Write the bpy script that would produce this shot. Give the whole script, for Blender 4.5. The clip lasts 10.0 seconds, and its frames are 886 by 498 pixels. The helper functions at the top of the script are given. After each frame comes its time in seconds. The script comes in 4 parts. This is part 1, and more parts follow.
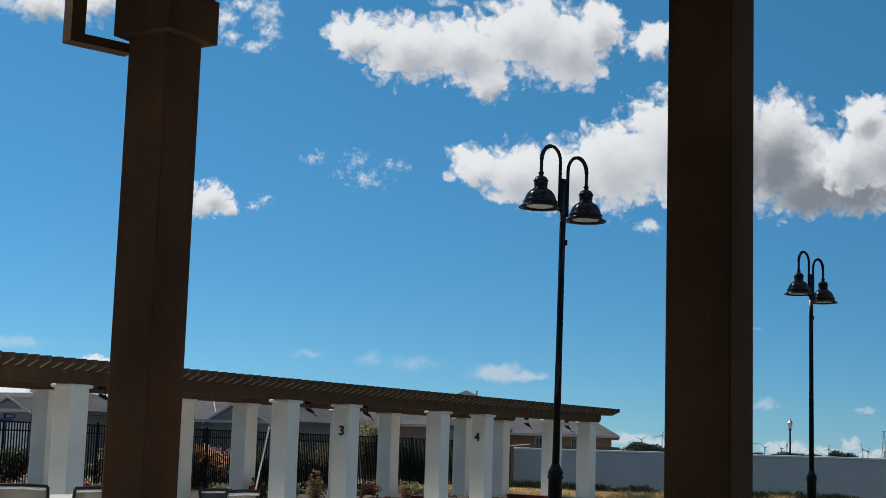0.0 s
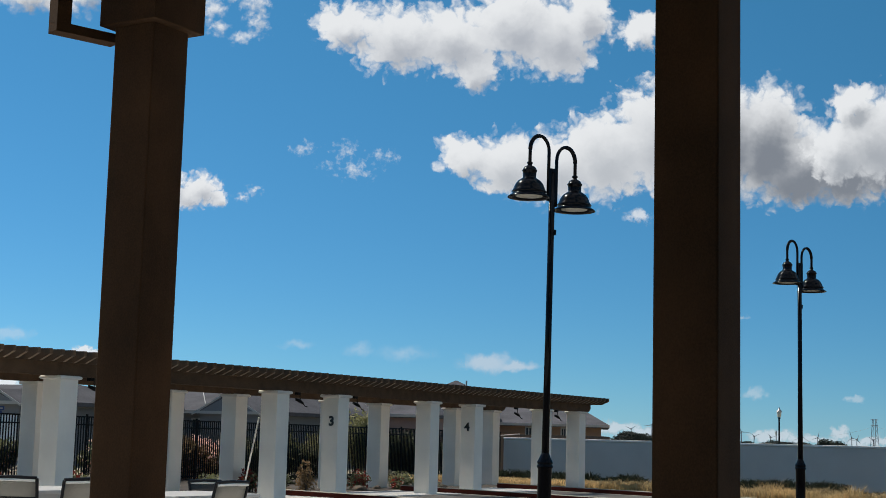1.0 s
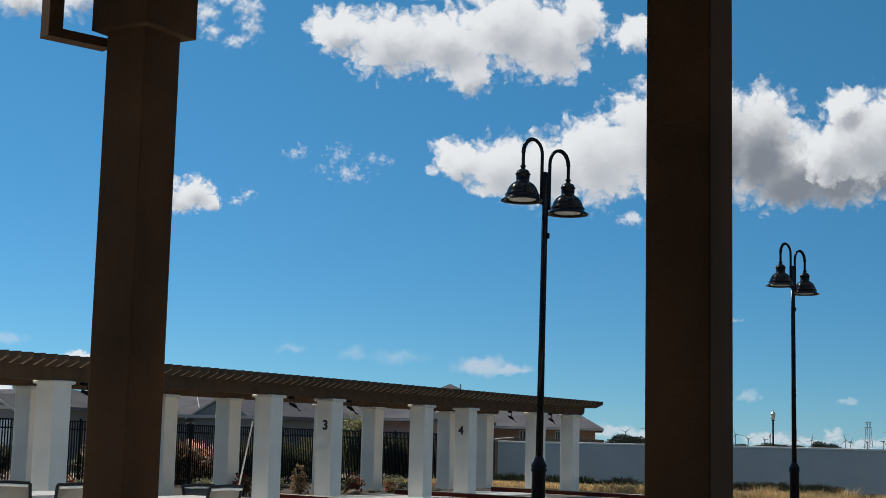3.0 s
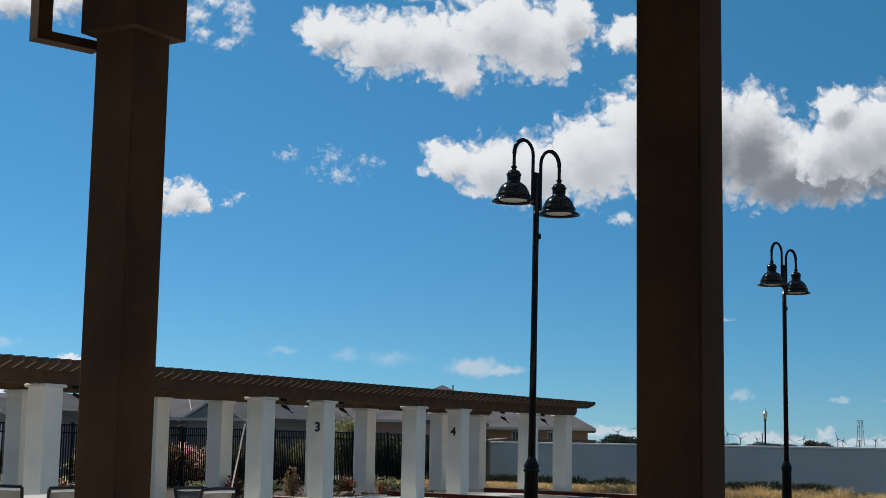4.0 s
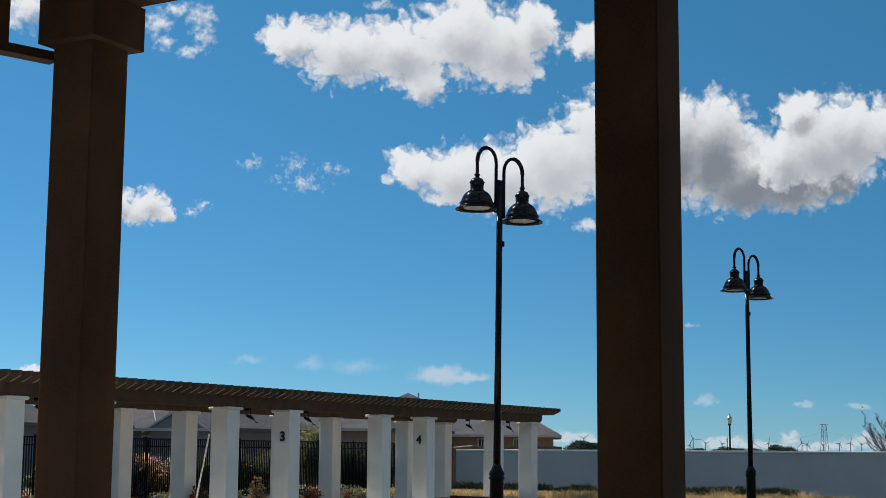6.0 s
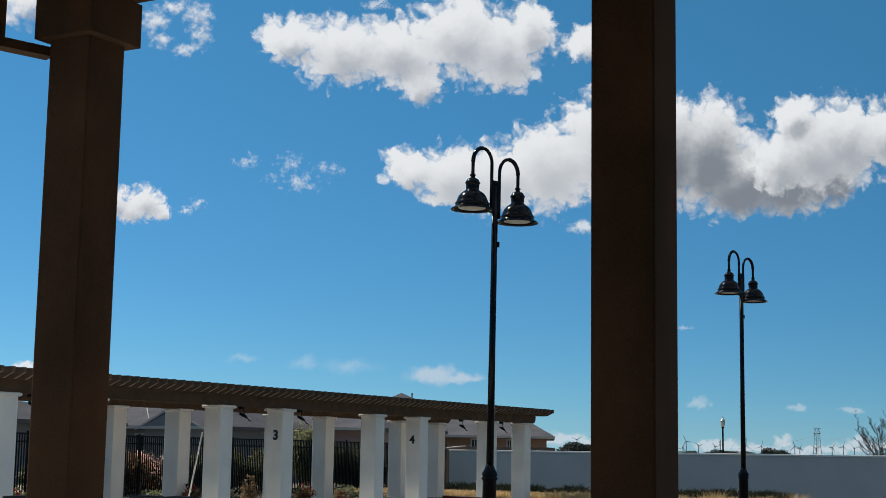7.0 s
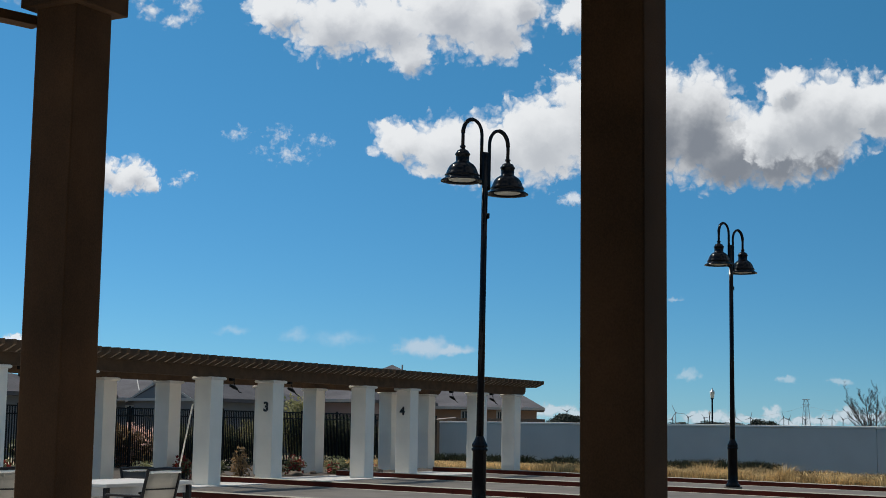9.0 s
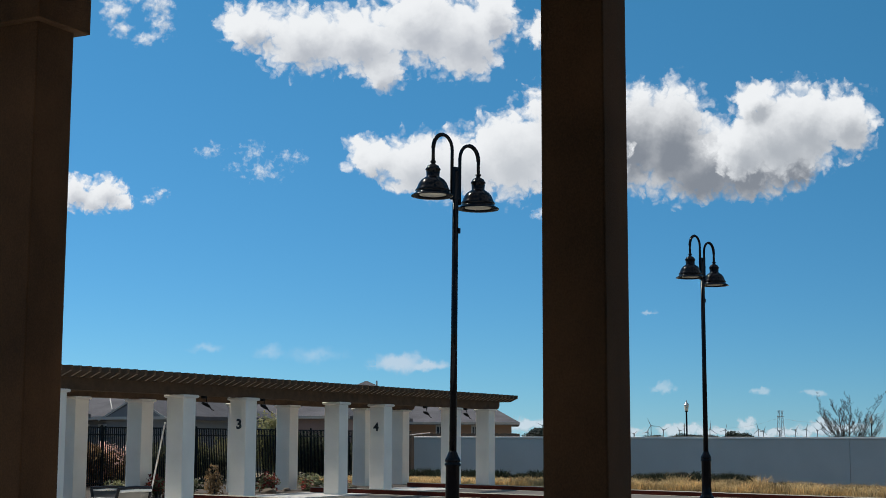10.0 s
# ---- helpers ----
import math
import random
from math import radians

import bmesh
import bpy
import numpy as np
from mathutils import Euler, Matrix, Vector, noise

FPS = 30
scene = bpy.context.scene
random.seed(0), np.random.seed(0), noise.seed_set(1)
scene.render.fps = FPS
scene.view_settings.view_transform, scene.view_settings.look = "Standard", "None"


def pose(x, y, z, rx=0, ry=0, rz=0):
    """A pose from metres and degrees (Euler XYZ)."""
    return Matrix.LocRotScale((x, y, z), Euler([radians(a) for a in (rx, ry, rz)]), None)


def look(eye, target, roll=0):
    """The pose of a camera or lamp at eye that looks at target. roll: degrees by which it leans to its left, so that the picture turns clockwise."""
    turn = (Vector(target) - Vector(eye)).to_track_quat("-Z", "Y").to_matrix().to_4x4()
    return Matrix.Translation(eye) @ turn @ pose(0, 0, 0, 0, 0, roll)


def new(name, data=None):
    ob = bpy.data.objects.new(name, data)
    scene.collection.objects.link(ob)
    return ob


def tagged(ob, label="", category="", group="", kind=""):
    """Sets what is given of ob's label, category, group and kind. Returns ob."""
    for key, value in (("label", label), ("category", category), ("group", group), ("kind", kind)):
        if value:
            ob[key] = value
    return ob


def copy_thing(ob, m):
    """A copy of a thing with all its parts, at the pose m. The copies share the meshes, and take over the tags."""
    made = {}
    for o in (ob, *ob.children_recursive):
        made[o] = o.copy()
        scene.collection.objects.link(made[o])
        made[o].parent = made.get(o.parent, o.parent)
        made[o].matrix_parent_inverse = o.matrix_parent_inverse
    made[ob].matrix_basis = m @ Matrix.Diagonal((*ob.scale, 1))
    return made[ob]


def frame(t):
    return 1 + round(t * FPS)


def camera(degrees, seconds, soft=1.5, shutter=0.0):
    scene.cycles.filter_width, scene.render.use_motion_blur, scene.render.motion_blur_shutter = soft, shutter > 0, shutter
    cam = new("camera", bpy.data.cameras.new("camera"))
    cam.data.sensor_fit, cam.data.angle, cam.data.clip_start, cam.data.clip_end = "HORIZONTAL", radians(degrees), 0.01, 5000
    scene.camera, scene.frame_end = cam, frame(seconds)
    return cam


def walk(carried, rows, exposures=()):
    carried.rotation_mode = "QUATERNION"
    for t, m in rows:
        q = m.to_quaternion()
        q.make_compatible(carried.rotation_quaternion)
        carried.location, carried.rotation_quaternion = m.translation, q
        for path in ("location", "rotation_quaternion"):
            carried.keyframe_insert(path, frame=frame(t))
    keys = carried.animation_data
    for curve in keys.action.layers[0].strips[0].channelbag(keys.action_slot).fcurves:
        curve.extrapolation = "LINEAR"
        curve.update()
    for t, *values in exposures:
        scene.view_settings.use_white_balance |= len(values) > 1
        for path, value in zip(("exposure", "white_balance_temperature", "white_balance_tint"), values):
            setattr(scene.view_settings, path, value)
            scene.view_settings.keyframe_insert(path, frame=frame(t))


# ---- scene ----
# camera and walk
cam = camera(33.56, 10.0, soft=0.55)
PATH = [
    (0.0, 0.000, 0.000, 1.500, 7.784, -1.761, 31.277), (0.5, 0.006, -0.002, 1.499, 7.648, -1.490, 31.117),
    (1.0, 0.006, 0.006, 1.497, 7.417, -1.511, 30.893), (1.5, 0.000, 0.018, 1.497, 7.319, -1.336, 30.741),
    (2.0, 0.010, 0.010, 1.498, 7.632, -1.234, 30.672), (2.5, 0.009, 0.004, 1.500, 7.701, -1.483, 30.835),
    (2.7, 0.010, 0.006, 1.500, 7.597, -1.450, 30.758), (3.8, 0.013, 0.013, 1.499, 7.586, -1.080, 30.439),
    (4.0, 0.013, 0.014, 1.499, 7.608, -0.997, 30.388), (4.5, 0.016, 0.012, 1.501, 7.671, -0.909, 30.364),
    (5.0, 0.024, 0.016, 1.505, 7.889, -0.672, 29.989), (5.5, 0.031, 0.021, 1.506, 8.024, -0.437, 29.490),
    (6.0, 0.030, 0.028, 1.509, 7.921, -0.421, 29.086), (6.2, 0.030, 0.028, 1.508, 7.878, -0.520, 28.929),
    (7.3, 0.027, 0.033, 1.502, 7.920, -1.100, 28.678), (7.5, 0.027, 0.034, 1.501, 7.775, -1.155, 28.496),
    (8.0, 0.025, 0.037, 1.497, 7.375, -1.173, 28.529), (8.5, 0.022, 0.037, 1.491, 6.871, -1.043, 28.688),
    (9.0, 0.024, 0.048, 1.494, 6.858, -0.826, 28.446), (9.5, 0.028, 0.045, 1.497, 6.912, -0.723, 28.322),
    (10.0, 0.072, 0.067, 1.491, 7.459, -0.178, 27.507),
]
walk(cam, [(t, pose(x, y, z, 90 + p, r, w)) for t, x, y, z, p, r, w in PATH], exposures=((0.0, -0.03), (6.0, -0.02), (7.5, -0.04), (8.5, -0.02), (9.5, 0.04), (10.0, 0.09)))

# daylight: clear blue sky, high sun ahead of the camera and to its left
SUN_ELEV, SUN_AZ = 50.0, 89.0          # azimuth: degrees left of +Y
sun_way = Vector((-math.sin(radians(SUN_AZ)) * math.cos(radians(SUN_ELEV)),
                  math.cos(radians(SUN_AZ)) * math.cos(radians(SUN_ELEV)), math.sin(radians(SUN_ELEV))))
world = bpy.data.worlds.new("sky")
scene.world = world
world.use_nodes = True
sky = world.node_tree.nodes.new("ShaderNodeTexSky")
sky.sky_type = "NISHITA"
sky.sun_disc = False
sky.sun_elevation, sky.sun_rotation = radians(SUN_ELEV), radians(-SUN_AZ)
sky.altitude, sky.air_density, sky.dust_density, sky.ozone_density = 0, 0.7, 0.0, 5.0
deep = world.node_tree.nodes.new("ShaderNodeGamma")        # the clip's deep, saturated blue
deep.inputs[1].default_value = 1.5
hue = world.node_tree.nodes.new("ShaderNodeMix")
hue.data_type, hue.blend_type = "RGBA", "MULTIPLY"
hue.inputs[0].default_value = 1.0
hue.inputs[7].default_value = (0.86, 0.95, 0.80, 1)
world.node_tree.links.new(sky.outputs[0], deep.inputs[0])
world.node_tree.links.new(deep.outputs[0], hue.inputs[6])
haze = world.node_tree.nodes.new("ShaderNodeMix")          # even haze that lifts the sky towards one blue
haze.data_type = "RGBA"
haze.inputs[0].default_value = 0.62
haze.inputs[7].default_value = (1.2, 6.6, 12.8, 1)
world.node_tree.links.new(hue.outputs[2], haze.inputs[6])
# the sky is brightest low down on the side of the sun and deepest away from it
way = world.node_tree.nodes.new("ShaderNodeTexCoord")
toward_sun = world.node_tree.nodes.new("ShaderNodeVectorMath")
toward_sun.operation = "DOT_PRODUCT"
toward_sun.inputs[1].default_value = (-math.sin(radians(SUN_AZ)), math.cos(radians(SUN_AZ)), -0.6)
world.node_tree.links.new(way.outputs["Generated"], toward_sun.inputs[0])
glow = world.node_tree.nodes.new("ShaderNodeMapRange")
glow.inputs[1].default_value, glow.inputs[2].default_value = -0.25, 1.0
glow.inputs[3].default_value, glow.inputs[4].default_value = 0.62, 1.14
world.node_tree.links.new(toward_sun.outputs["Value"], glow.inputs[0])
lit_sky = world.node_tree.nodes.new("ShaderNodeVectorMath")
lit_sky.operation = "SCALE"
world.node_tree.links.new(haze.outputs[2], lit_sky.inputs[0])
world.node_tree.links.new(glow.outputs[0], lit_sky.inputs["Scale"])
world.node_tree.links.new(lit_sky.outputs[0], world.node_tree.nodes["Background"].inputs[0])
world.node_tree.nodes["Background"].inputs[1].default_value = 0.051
sun = new("sun", bpy.data.lights.new("sun", "SUN"))
sun.data.energy, sun.data.angle, sun.data.color = 4.6, radians(0.53), (1.0, 0.93, 0.82)
sun.matrix_world = look(sun_way * 100, (0, 0, 0))


# ---- materials ----
def mat(name, base, rough=0.8, metal=0.0, scale=6.0, vary=0.25, bump=0.15, fine=60.0, tint=None, stretch=(1, 1, 1), spread=0.0, specular=0.5, thin=0.0):
    m = bpy.data.materials.new(name)
    m.use_nodes = True
    nt, link = m.node_tree, m.node_tree.links.new
    b = nt.nodes["Principled BSDF"]
    tc = nt.nodes.new("ShaderNodeTexCoord")
    mp = nt.nodes.new("ShaderNodeMapping")
    mp.inputs["Scale"].default_value = stretch
    link(tc.outputs["Object"], mp.inputs[0])
    big, small = nt.nodes.new("ShaderNodeTexNoise"), nt.nodes.new("ShaderNodeTexNoise")
    big.inputs["Scale"].default_value, small.inputs["Scale"].default_value = scale, fine
    big.inputs["Detail"].default_value, small.inputs["Detail"].default_value = 5, 3
    link(mp.outputs[0], big.inputs[0]); link(mp.outputs[0], small.inputs[0])
    add = nt.nodes.new("ShaderNodeMath"); add.operation = "ADD"
    half = nt.nodes.new("ShaderNodeMath"); half.operation = "MULTIPLY"; half.inputs[1].default_value = 0.5
    link(big.outputs[0], add.inputs[0]); link(small.outputs[0], half.inputs[0]); link(half.outputs[0], add.inputs[1])
    ramp = nt.nodes.new("ShaderNodeValToRGB")
    other = tint or base
    e = ramp.color_ramp.elements
    e[0].position, e[1].position = 0.5, 1.0
    e[0].color = (*[c * (1 - vary) for c in base], 1)
    e[1].color = (*[min(1, c * (1 + vary)) for c in other], 1)
    link(add.outputs[0], ramp.inputs[0])
    col = ramp.outputs[0]
    if spread:
        info = nt.nodes.new("ShaderNodeObjectInfo")
        geo = nt.nodes.new("ShaderNodeNewGeometry")
        mix = nt.nodes.new("ShaderNodeMath"); mix.operation = "ADD"
        link(info.outputs["Random"], mix.inputs[0]); link(geo.outputs["Random Per Island"], mix.inputs[1])
        rng = nt.nodes.new("ShaderNodeMapRange")
        rng.inputs["From Max"].default_value = 2.0
        rng.inputs["To Min"].default_value, rng.inputs["To Max"].default_value = 1 - spread, 1 + spread
        link(mix.outputs[0], rng.inputs[0])
        hsv = nt.nodes.new("ShaderNodeHueSaturation")
        link(rng.outputs[0], hsv.inputs["Value"]); link(col, hsv.inputs["Color"])
        col = hsv.outputs[0]
    link(col, b.inputs["Base Color"])
    b.inputs["Roughness"].default_value, b.inputs["Metallic"].default_value = rough, metal
    b.inputs["Specular IOR Level"].default_value = specular
    if thin:                                  # leaves and blades let some light through
        tr = nt.nodes.new("ShaderNodeBsdfTranslucent")
        mx = nt.nodes.new("ShaderNodeMixShader")
        mx.inputs[0].default_value = thin
        link(col, tr.inputs[0]); link(b.outputs[0], mx.inputs[1]); link(tr.outputs[0], mx.inputs[2])
        link(mx.outputs[0], nt.nodes["Material Output"].inputs[0])
    if bump:
        bp = nt.nodes.new("ShaderNodeBump")
        bp.inputs["Strength"].default_value, bp.inputs["Distance"].default_value = bump, 0.01
        link(add.outputs[0], bp.inputs["Height"]); link(bp.outputs[0], b.inputs["Normal"])
    return m


M_POST = mat("brown_stucco", (0.046, 0.0255, 0.0125), 0.92, scale=2.2, vary=0.35, bump=0.3, fine=150, tint=(0.056, 0.0285, 0.013), stretch=(1, 1, 0.75), specular=0.12)
M_TIMBER = mat("stained_timber", (0.115, 0.066, 0.035), 0.8, scale=4, vary=0.3, fine=50, stretch=(1, 1, 1), spread=0.15, specular=0.25)
M_WHITE = mat("white_stucco", (0.87, 0.81, 0.71), 0.9, scale=1.3, vary=0.08, bump=0.35, fine=120)
M_CAP = mat("white_cap", (0.80, 0.75, 0.67), 0.85, scale=3, vary=0.06, fine=80)
M_WALL = mat("painted_block", (0.55, 0.505, 0.45), 0.9, scale=0.8, vary=0.07, bump=0.2, fine=30)
M_LAMP = mat("black_enamel", (0.004, 0.004, 0.0055), 0.15, scale=8, vary=0.3, bump=0.02, fine=80, specular=0.13)
M_IRON = mat("black_iron", (0.004, 0.004, 0.0045), 0.55, scale=8, vary=0.3, bump=0.05, specular=0.15)
M_LENS = mat("frosted_glass", (0.55, 0.53, 0.46), 0.5, scale=5, vary=0.05, bump=0)
# rafter timber made paler, for ground bounce on the raked cuts
M_CUT_LIT = mat("bounce_lit_timber_end", (0.27, 0.185, 0.12), 0.85, scale=5, vary=0.2, fine=60)
M_DIGIT = mat("black_numeral", (0.015, 0.015, 0.016), 0.5, vary=0.2, bump=0)
M_REDWALL = mat("red_stained_board", (0.085, 0.013, 0.006), 0.75, scale=3, vary=0.3, fine=40, stretch=(0.3, 1, 1), specular=0.2)
M_KERB = mat("pale_concrete", (0.37, 0.33, 0.27), 0.9, scale=2, vary=0.15, fine=60)
M_COURT = mat("court_surface", (0.108, 0.096, 0.082), 0.95, scale=1.2, vary=0.28, fine=80)
M_PAVE = mat("patio_concrete", (0.55, 0.53, 0.50), 0.9, scale=0.9, vary=0.12, fine=50)
M_SOIL = mat("dry_soil", (0.05, 0.036, 0.024), 0.95, scale=0.8, vary=0.35, bump=0.5, fine=20)
M_GRASS = mat("dry_grass", (0.52, 0.37, 0.175), 0.85, scale=1.5, vary=0.45, bump=0, spread=0.75, thin=0.3)
M_TUFT = mat("dark_green_tuft", (0.022, 0.027, 0.015), 0.8, scale=2, vary=0.4, bump=0, spread=0.3, thin=0.3, specular=0.2)
M_LEAF = mat("shrub_leaf", (0.19, 0.18, 0.075), 0.6, scale=2, vary=0.4, bump=0, spread=0.5, thin=0.45)
M_LEAF_DARK = mat("dark_shrub_leaf", (0.135, 0.14, 0.066), 0.6, scale=2, vary=0.45, bump=0, spread=0.55, thin=0.4)
M_BRONZE = mat("bronze_leaf", (0.27, 0.175, 0.085), 0.7, scale=2, vary=0.4, bump=0, spread=0.45, thin=0.45)
M_PINK = mat("pale_pink_blossom", (0.80, 0.52, 0.44), 0.7, scale=4, vary=0.25, bump=0, spread=0.3, thin=0.45)
M_RED = mat("red_blossom", (0.20, 0.024, 0.016), 0.6, scale=4, vary=0.3, bump=0, spread=0.4, thin=0.4)
M_BARK = mat("bark", (0.045, 0.04, 0.036), 0.9, scale=6, vary=0.35, bump=0.4)
M_ROOF = mat("grey_shingle", (0.085, 0.081, 0.088), 0.95, scale=0.6, vary=0.3, bump=0.35, fine=9, spread=0.12, specular=0.2)
M_HOUSE_BLUE = mat("blue_grey_siding", (0.165, 0.165, 0.175), 0.85, scale=0.7, vary=0.08, fine=20)
M_HOUSE_GREY = mat("mauve_stucco", (0.27, 0.185, 0.17), 0.85, scale=0.7, vary=0.08, fine=20)
M_HOUSE_TAN = mat("tan_stucco", (0.30, 0.17, 0.105), 0.9, scale=0.7, vary=0.08, fine=20)
M_TRIM = mat("white_trim", (0.38, 0.36, 0.34), 0.7, scale=1, vary=0.05)
M_DOOR = mat("pale_blue_door", (0.55, 0.57, 0.60), 0.6, scale=1, vary=0.05)
M_FASCIA = mat("taupe_fascia", (0.44, 0.375, 0.335), 0.75, scale=1, vary=0.08)
M_BOARD = mat("brown_board", (0.13, 0.085, 0.06), 0.9, scale=2, vary=0.2, fine=40, spread=0.2)
M_PANE = mat("dark_window_glass", (0.03, 0.04, 0.05), 0.08, scale=1, vary=0.1, bump=0)
M_SLING = mat("beige_sling_fabric", (0.40, 0.37, 0.32), 0.8, scale=5, vary=0.08, fine=300, bump=0.2)
# darker copy of the sling, the far chair's shade put into its colour
M_SLING_SHADED = mat("shaded_sling_fabric", (0.13, 0.118, 0.108), 0.8, scale=5, vary=0.1, fine=300, bump=0.2)
M_FRAME = mat("dark_bronze_frame", (0.012, 0.010, 0.010), 0.5, scale=6, vary=0.2, bump=0, specular=0.2)
M_TABLE = mat("pale_tabletop", (0.50, 0.46, 0.41), 0.5, scale=3, vary=0.1)
M_STEEL = mat("galvanised_steel", (0.30, 0.31, 0.33), 0.5, 0.6, scale=3, vary=0.15, bump=0)
M_TURBINE = mat("turbine_paint", (0.17, 0.18, 0.20), 0.5, scale=0.2, vary=0.05, bump=0)
M_FARTREE = mat("far_foliage", (0.02, 0.028, 0.02), 0.9, scale=0.3, vary=0.3, bump=0, spread=0.4)
M_ROCK = mat("tan_rock", (0.12, 0.092, 0.068), 0.95, scale=4, vary=0.35, bump=0.6, fine=25)
M_SIGN = mat("blue_sign", (0.02, 0.05, 0.16), 0.5, scale=2, vary=0.1, bump=0)
M_LAND = mat("dry_land", (0.26, 0.22, 0.14), 0.95, scale=0.01, vary=0.3, bump=0, fine=0.3)


# ---- building helpers ----
def box(bm, x0, x1, y0, y1, z0, z1, bevel=0.0):
    r = bmesh.ops.create_cube(bm, size=1)
    vs = r["verts"]
    for v in vs:
        v.co = Vector(((x0 + x1) / 2 + v.co.x * (x1 - x0), (y0 + y1) / 2 + v.co.y * (y1 - y0), (z0 + z1) / 2 + v.co.z * (z1 - z0)))
    if bevel:
        es = list({e for v in vs for e in v.link_edges})
        bmesh.ops.bevel(bm, geom=es, offset=bevel, segments=2, profile=0.5, affect="EDGES")
    return bm


def cube(*a, **k):
    return box(bmesh.new(), *a, **k)


def link_mesh(name, bm, material, smooth=False):
    me = bpy.data.meshes.new(name)
    bm.to_mesh(me)
    bm.free()
    me.materials.append(material)
    if smooth:
        for p in me.polygons:
            p.use_smooth = True
    return me


def part(name, bm, material, parent, label="", smooth=False):
    ob = new(name, link_mesh(name, bm, material, smooth))
    ob.parent = parent
    if label:
        ob["label"] = label
    return ob


def thing(name, at, label, category, group="", turn=0.0):
    ob = new(name)
    ob.matrix_world = pose(*at, 0, 0, turn)
    return tagged(ob, label, category, group)


def solid(name, bm, material, label, category="", kind="structure", smooth=False):
    return tagged(new(name, link_mesh(name, bm, material, smooth)), label, category or name.split("_")[0], "", kind)


def lathe(bm, profile, n=28, at=(0, 0, 0), cap=True):
    rings = []
    for r, z in profile:
        rings.append([bm.verts.new((at[0] + r * math.cos(2 * math.pi * i / n), at[1] + r * math.sin(2 * math.pi * i / n), at[2] + z)) for i in range(n)])
    for a, b in zip(rings, rings[1:]):
        for i in range(n):
            bm.faces.new((a[i], a[(i + 1) % n], b[(i + 1) % n], b[i]))
    if cap:
        bm.faces.new(rings[0][::-1]); bm.faces.new(rings[-1])
    return bm


def tube(bm, pts, radii, n=10):
    """A round bar through pts; radii one number or one per point."""
    pts = [Vector(p) for p in pts]
    if not isinstance(radii, (list, tuple)):
        radii = [radii] * len(pts)
    rings = []
    side = None
    for i, p in enumerate(pts):
        d = (pts[min(i + 1, len(pts) - 1)] - pts[max(i - 1, 0)]).normalized()
        ref = side if side is not None else (Vector((0, 0, 1)) if abs(d.z) < 0.9 else Vector((1, 0, 0)))
        side = (ref - d * ref.dot(d)).normalized()
        up = d.cross(side)
        rings.append([bm.verts.new(p + radii[i] * (side * math.cos(2 * math.pi * k / n) + up * math.sin(2 * math.pi * k / n))) for k in range(n)])
    for a, b in zip(rings, rings[1:]):
        for i in range(n):
            bm.faces.new((a[i], a[(i + 1) % n], b[(i + 1) % n], b[i]))
    bm.faces.new(rings[0][::-1]); bm.faces.new(rings[-1])
    return bm
# ---- ground and large structure ----
FALL = Matrix.Translation((-21, 0, 0)) @ Matrix.Rotation(radians(0.75), 4, "Y") @ Matrix.Translation((21, 0, 0))


def on_fall(ob):
    """The courts fall gently away from the pergola."""
    ob.matrix_basis = FALL @ ob.matrix_basis
    return ob


def land():
    """One sheet to the horizon, with the shallow hollow in which the courts lie."""
    xs, ys = (-4000, -1000, -200, -60, -21.0, 20.0, 21.0, 200, 1000, 4000), (-4000, -1000, -100, 19.4, 19.5, 57.05, 57.15, 300, 1000, 4000)
    bm = bmesh.new()
    rows = [[bm.verts.new((x, y, -0.65 if x == 20.0 and 19.45 < y < 57.1 else -0.06)) for x in xs] for y in ys]
    for a, b in zip(rows, rows[1:]):
        for i in range(len(xs) - 1):
            bm.faces.new((a[i], a[i + 1], b[i + 1], b[i]))
    return bm


solid("ground", land(), M_LAND, "dry flat land reaching the far horizon")
solid("pavement_patio", cube(-21.14, 12, -10, 19.5, -0.6, 0.0), M_PAVE, "pale concrete paving of the patio", "pavement")
solid("pavement_edge", cube(-23.3, -21.15, 12, 44.3, -0.05, 0.02), M_PAVE, "pale concrete walk along the pergola columns", "pavement")
solid("planting_border", cube(-33.5, -23.3, 10, 57, -0.05, 0.012), M_SOIL, "dark soil bed under the pergola and along the iron fence", "ground")

COURT_Y = (17.9, 24.1, 30.2, 36.5, 42.3)
for k, y in enumerate(COURT_Y):
    y0 = COURT_Y[k - 1] if k else 19.4
    if k > 1:
        on_fall(solid("court_%d" % k, cube(-21.15, 16, y0 + 0.1, y - 0.22, -0.05, 0.0), M_COURT, "grey bocce court surface", "court"))
    if k == 1:
        on_fall(solid("court_1", cube(-21.15, 16, 19.51, y - 0.22, -0.05, 0.0), M_COURT, "grey bocce court surface", "court"))
    if not k:
        continue
    on_fall(solid("kerb_%d" % k, cube(-21.15, 16, y - 0.22, y - 0.06, -0.05, 0.012, bevel=0.006), M_KERB, "pale concrete edging at the foot of a court wall", "kerb"))
    w = on_fall(thing("court_wall", (0, y, 0), "low red-stained timber court wall with a thin pale coping", "wall", "court walls"))
    x = -23.2
    while x < 15:
        part("board", cube(x, x + 3.59, -0.05, 0.05, -0.05, 0.128, bevel=0.006), M_REDWALL, w)
        bm = cube(x, x + 3.595, -0.058, 0.058, 0.129, 0.146)
        for v in bm.verts:
            if v.co.z > 0.14:
                v.co.y *= 0.7
        part("coping", bm, M_KERB, w)
        x += 3.6
on_fall(solid("court_end", cube(-21.15, 16, 42.4, 44.3, -0.05, 0.004), M_COURT, "grey strip behind the last court wall", "pavement"))
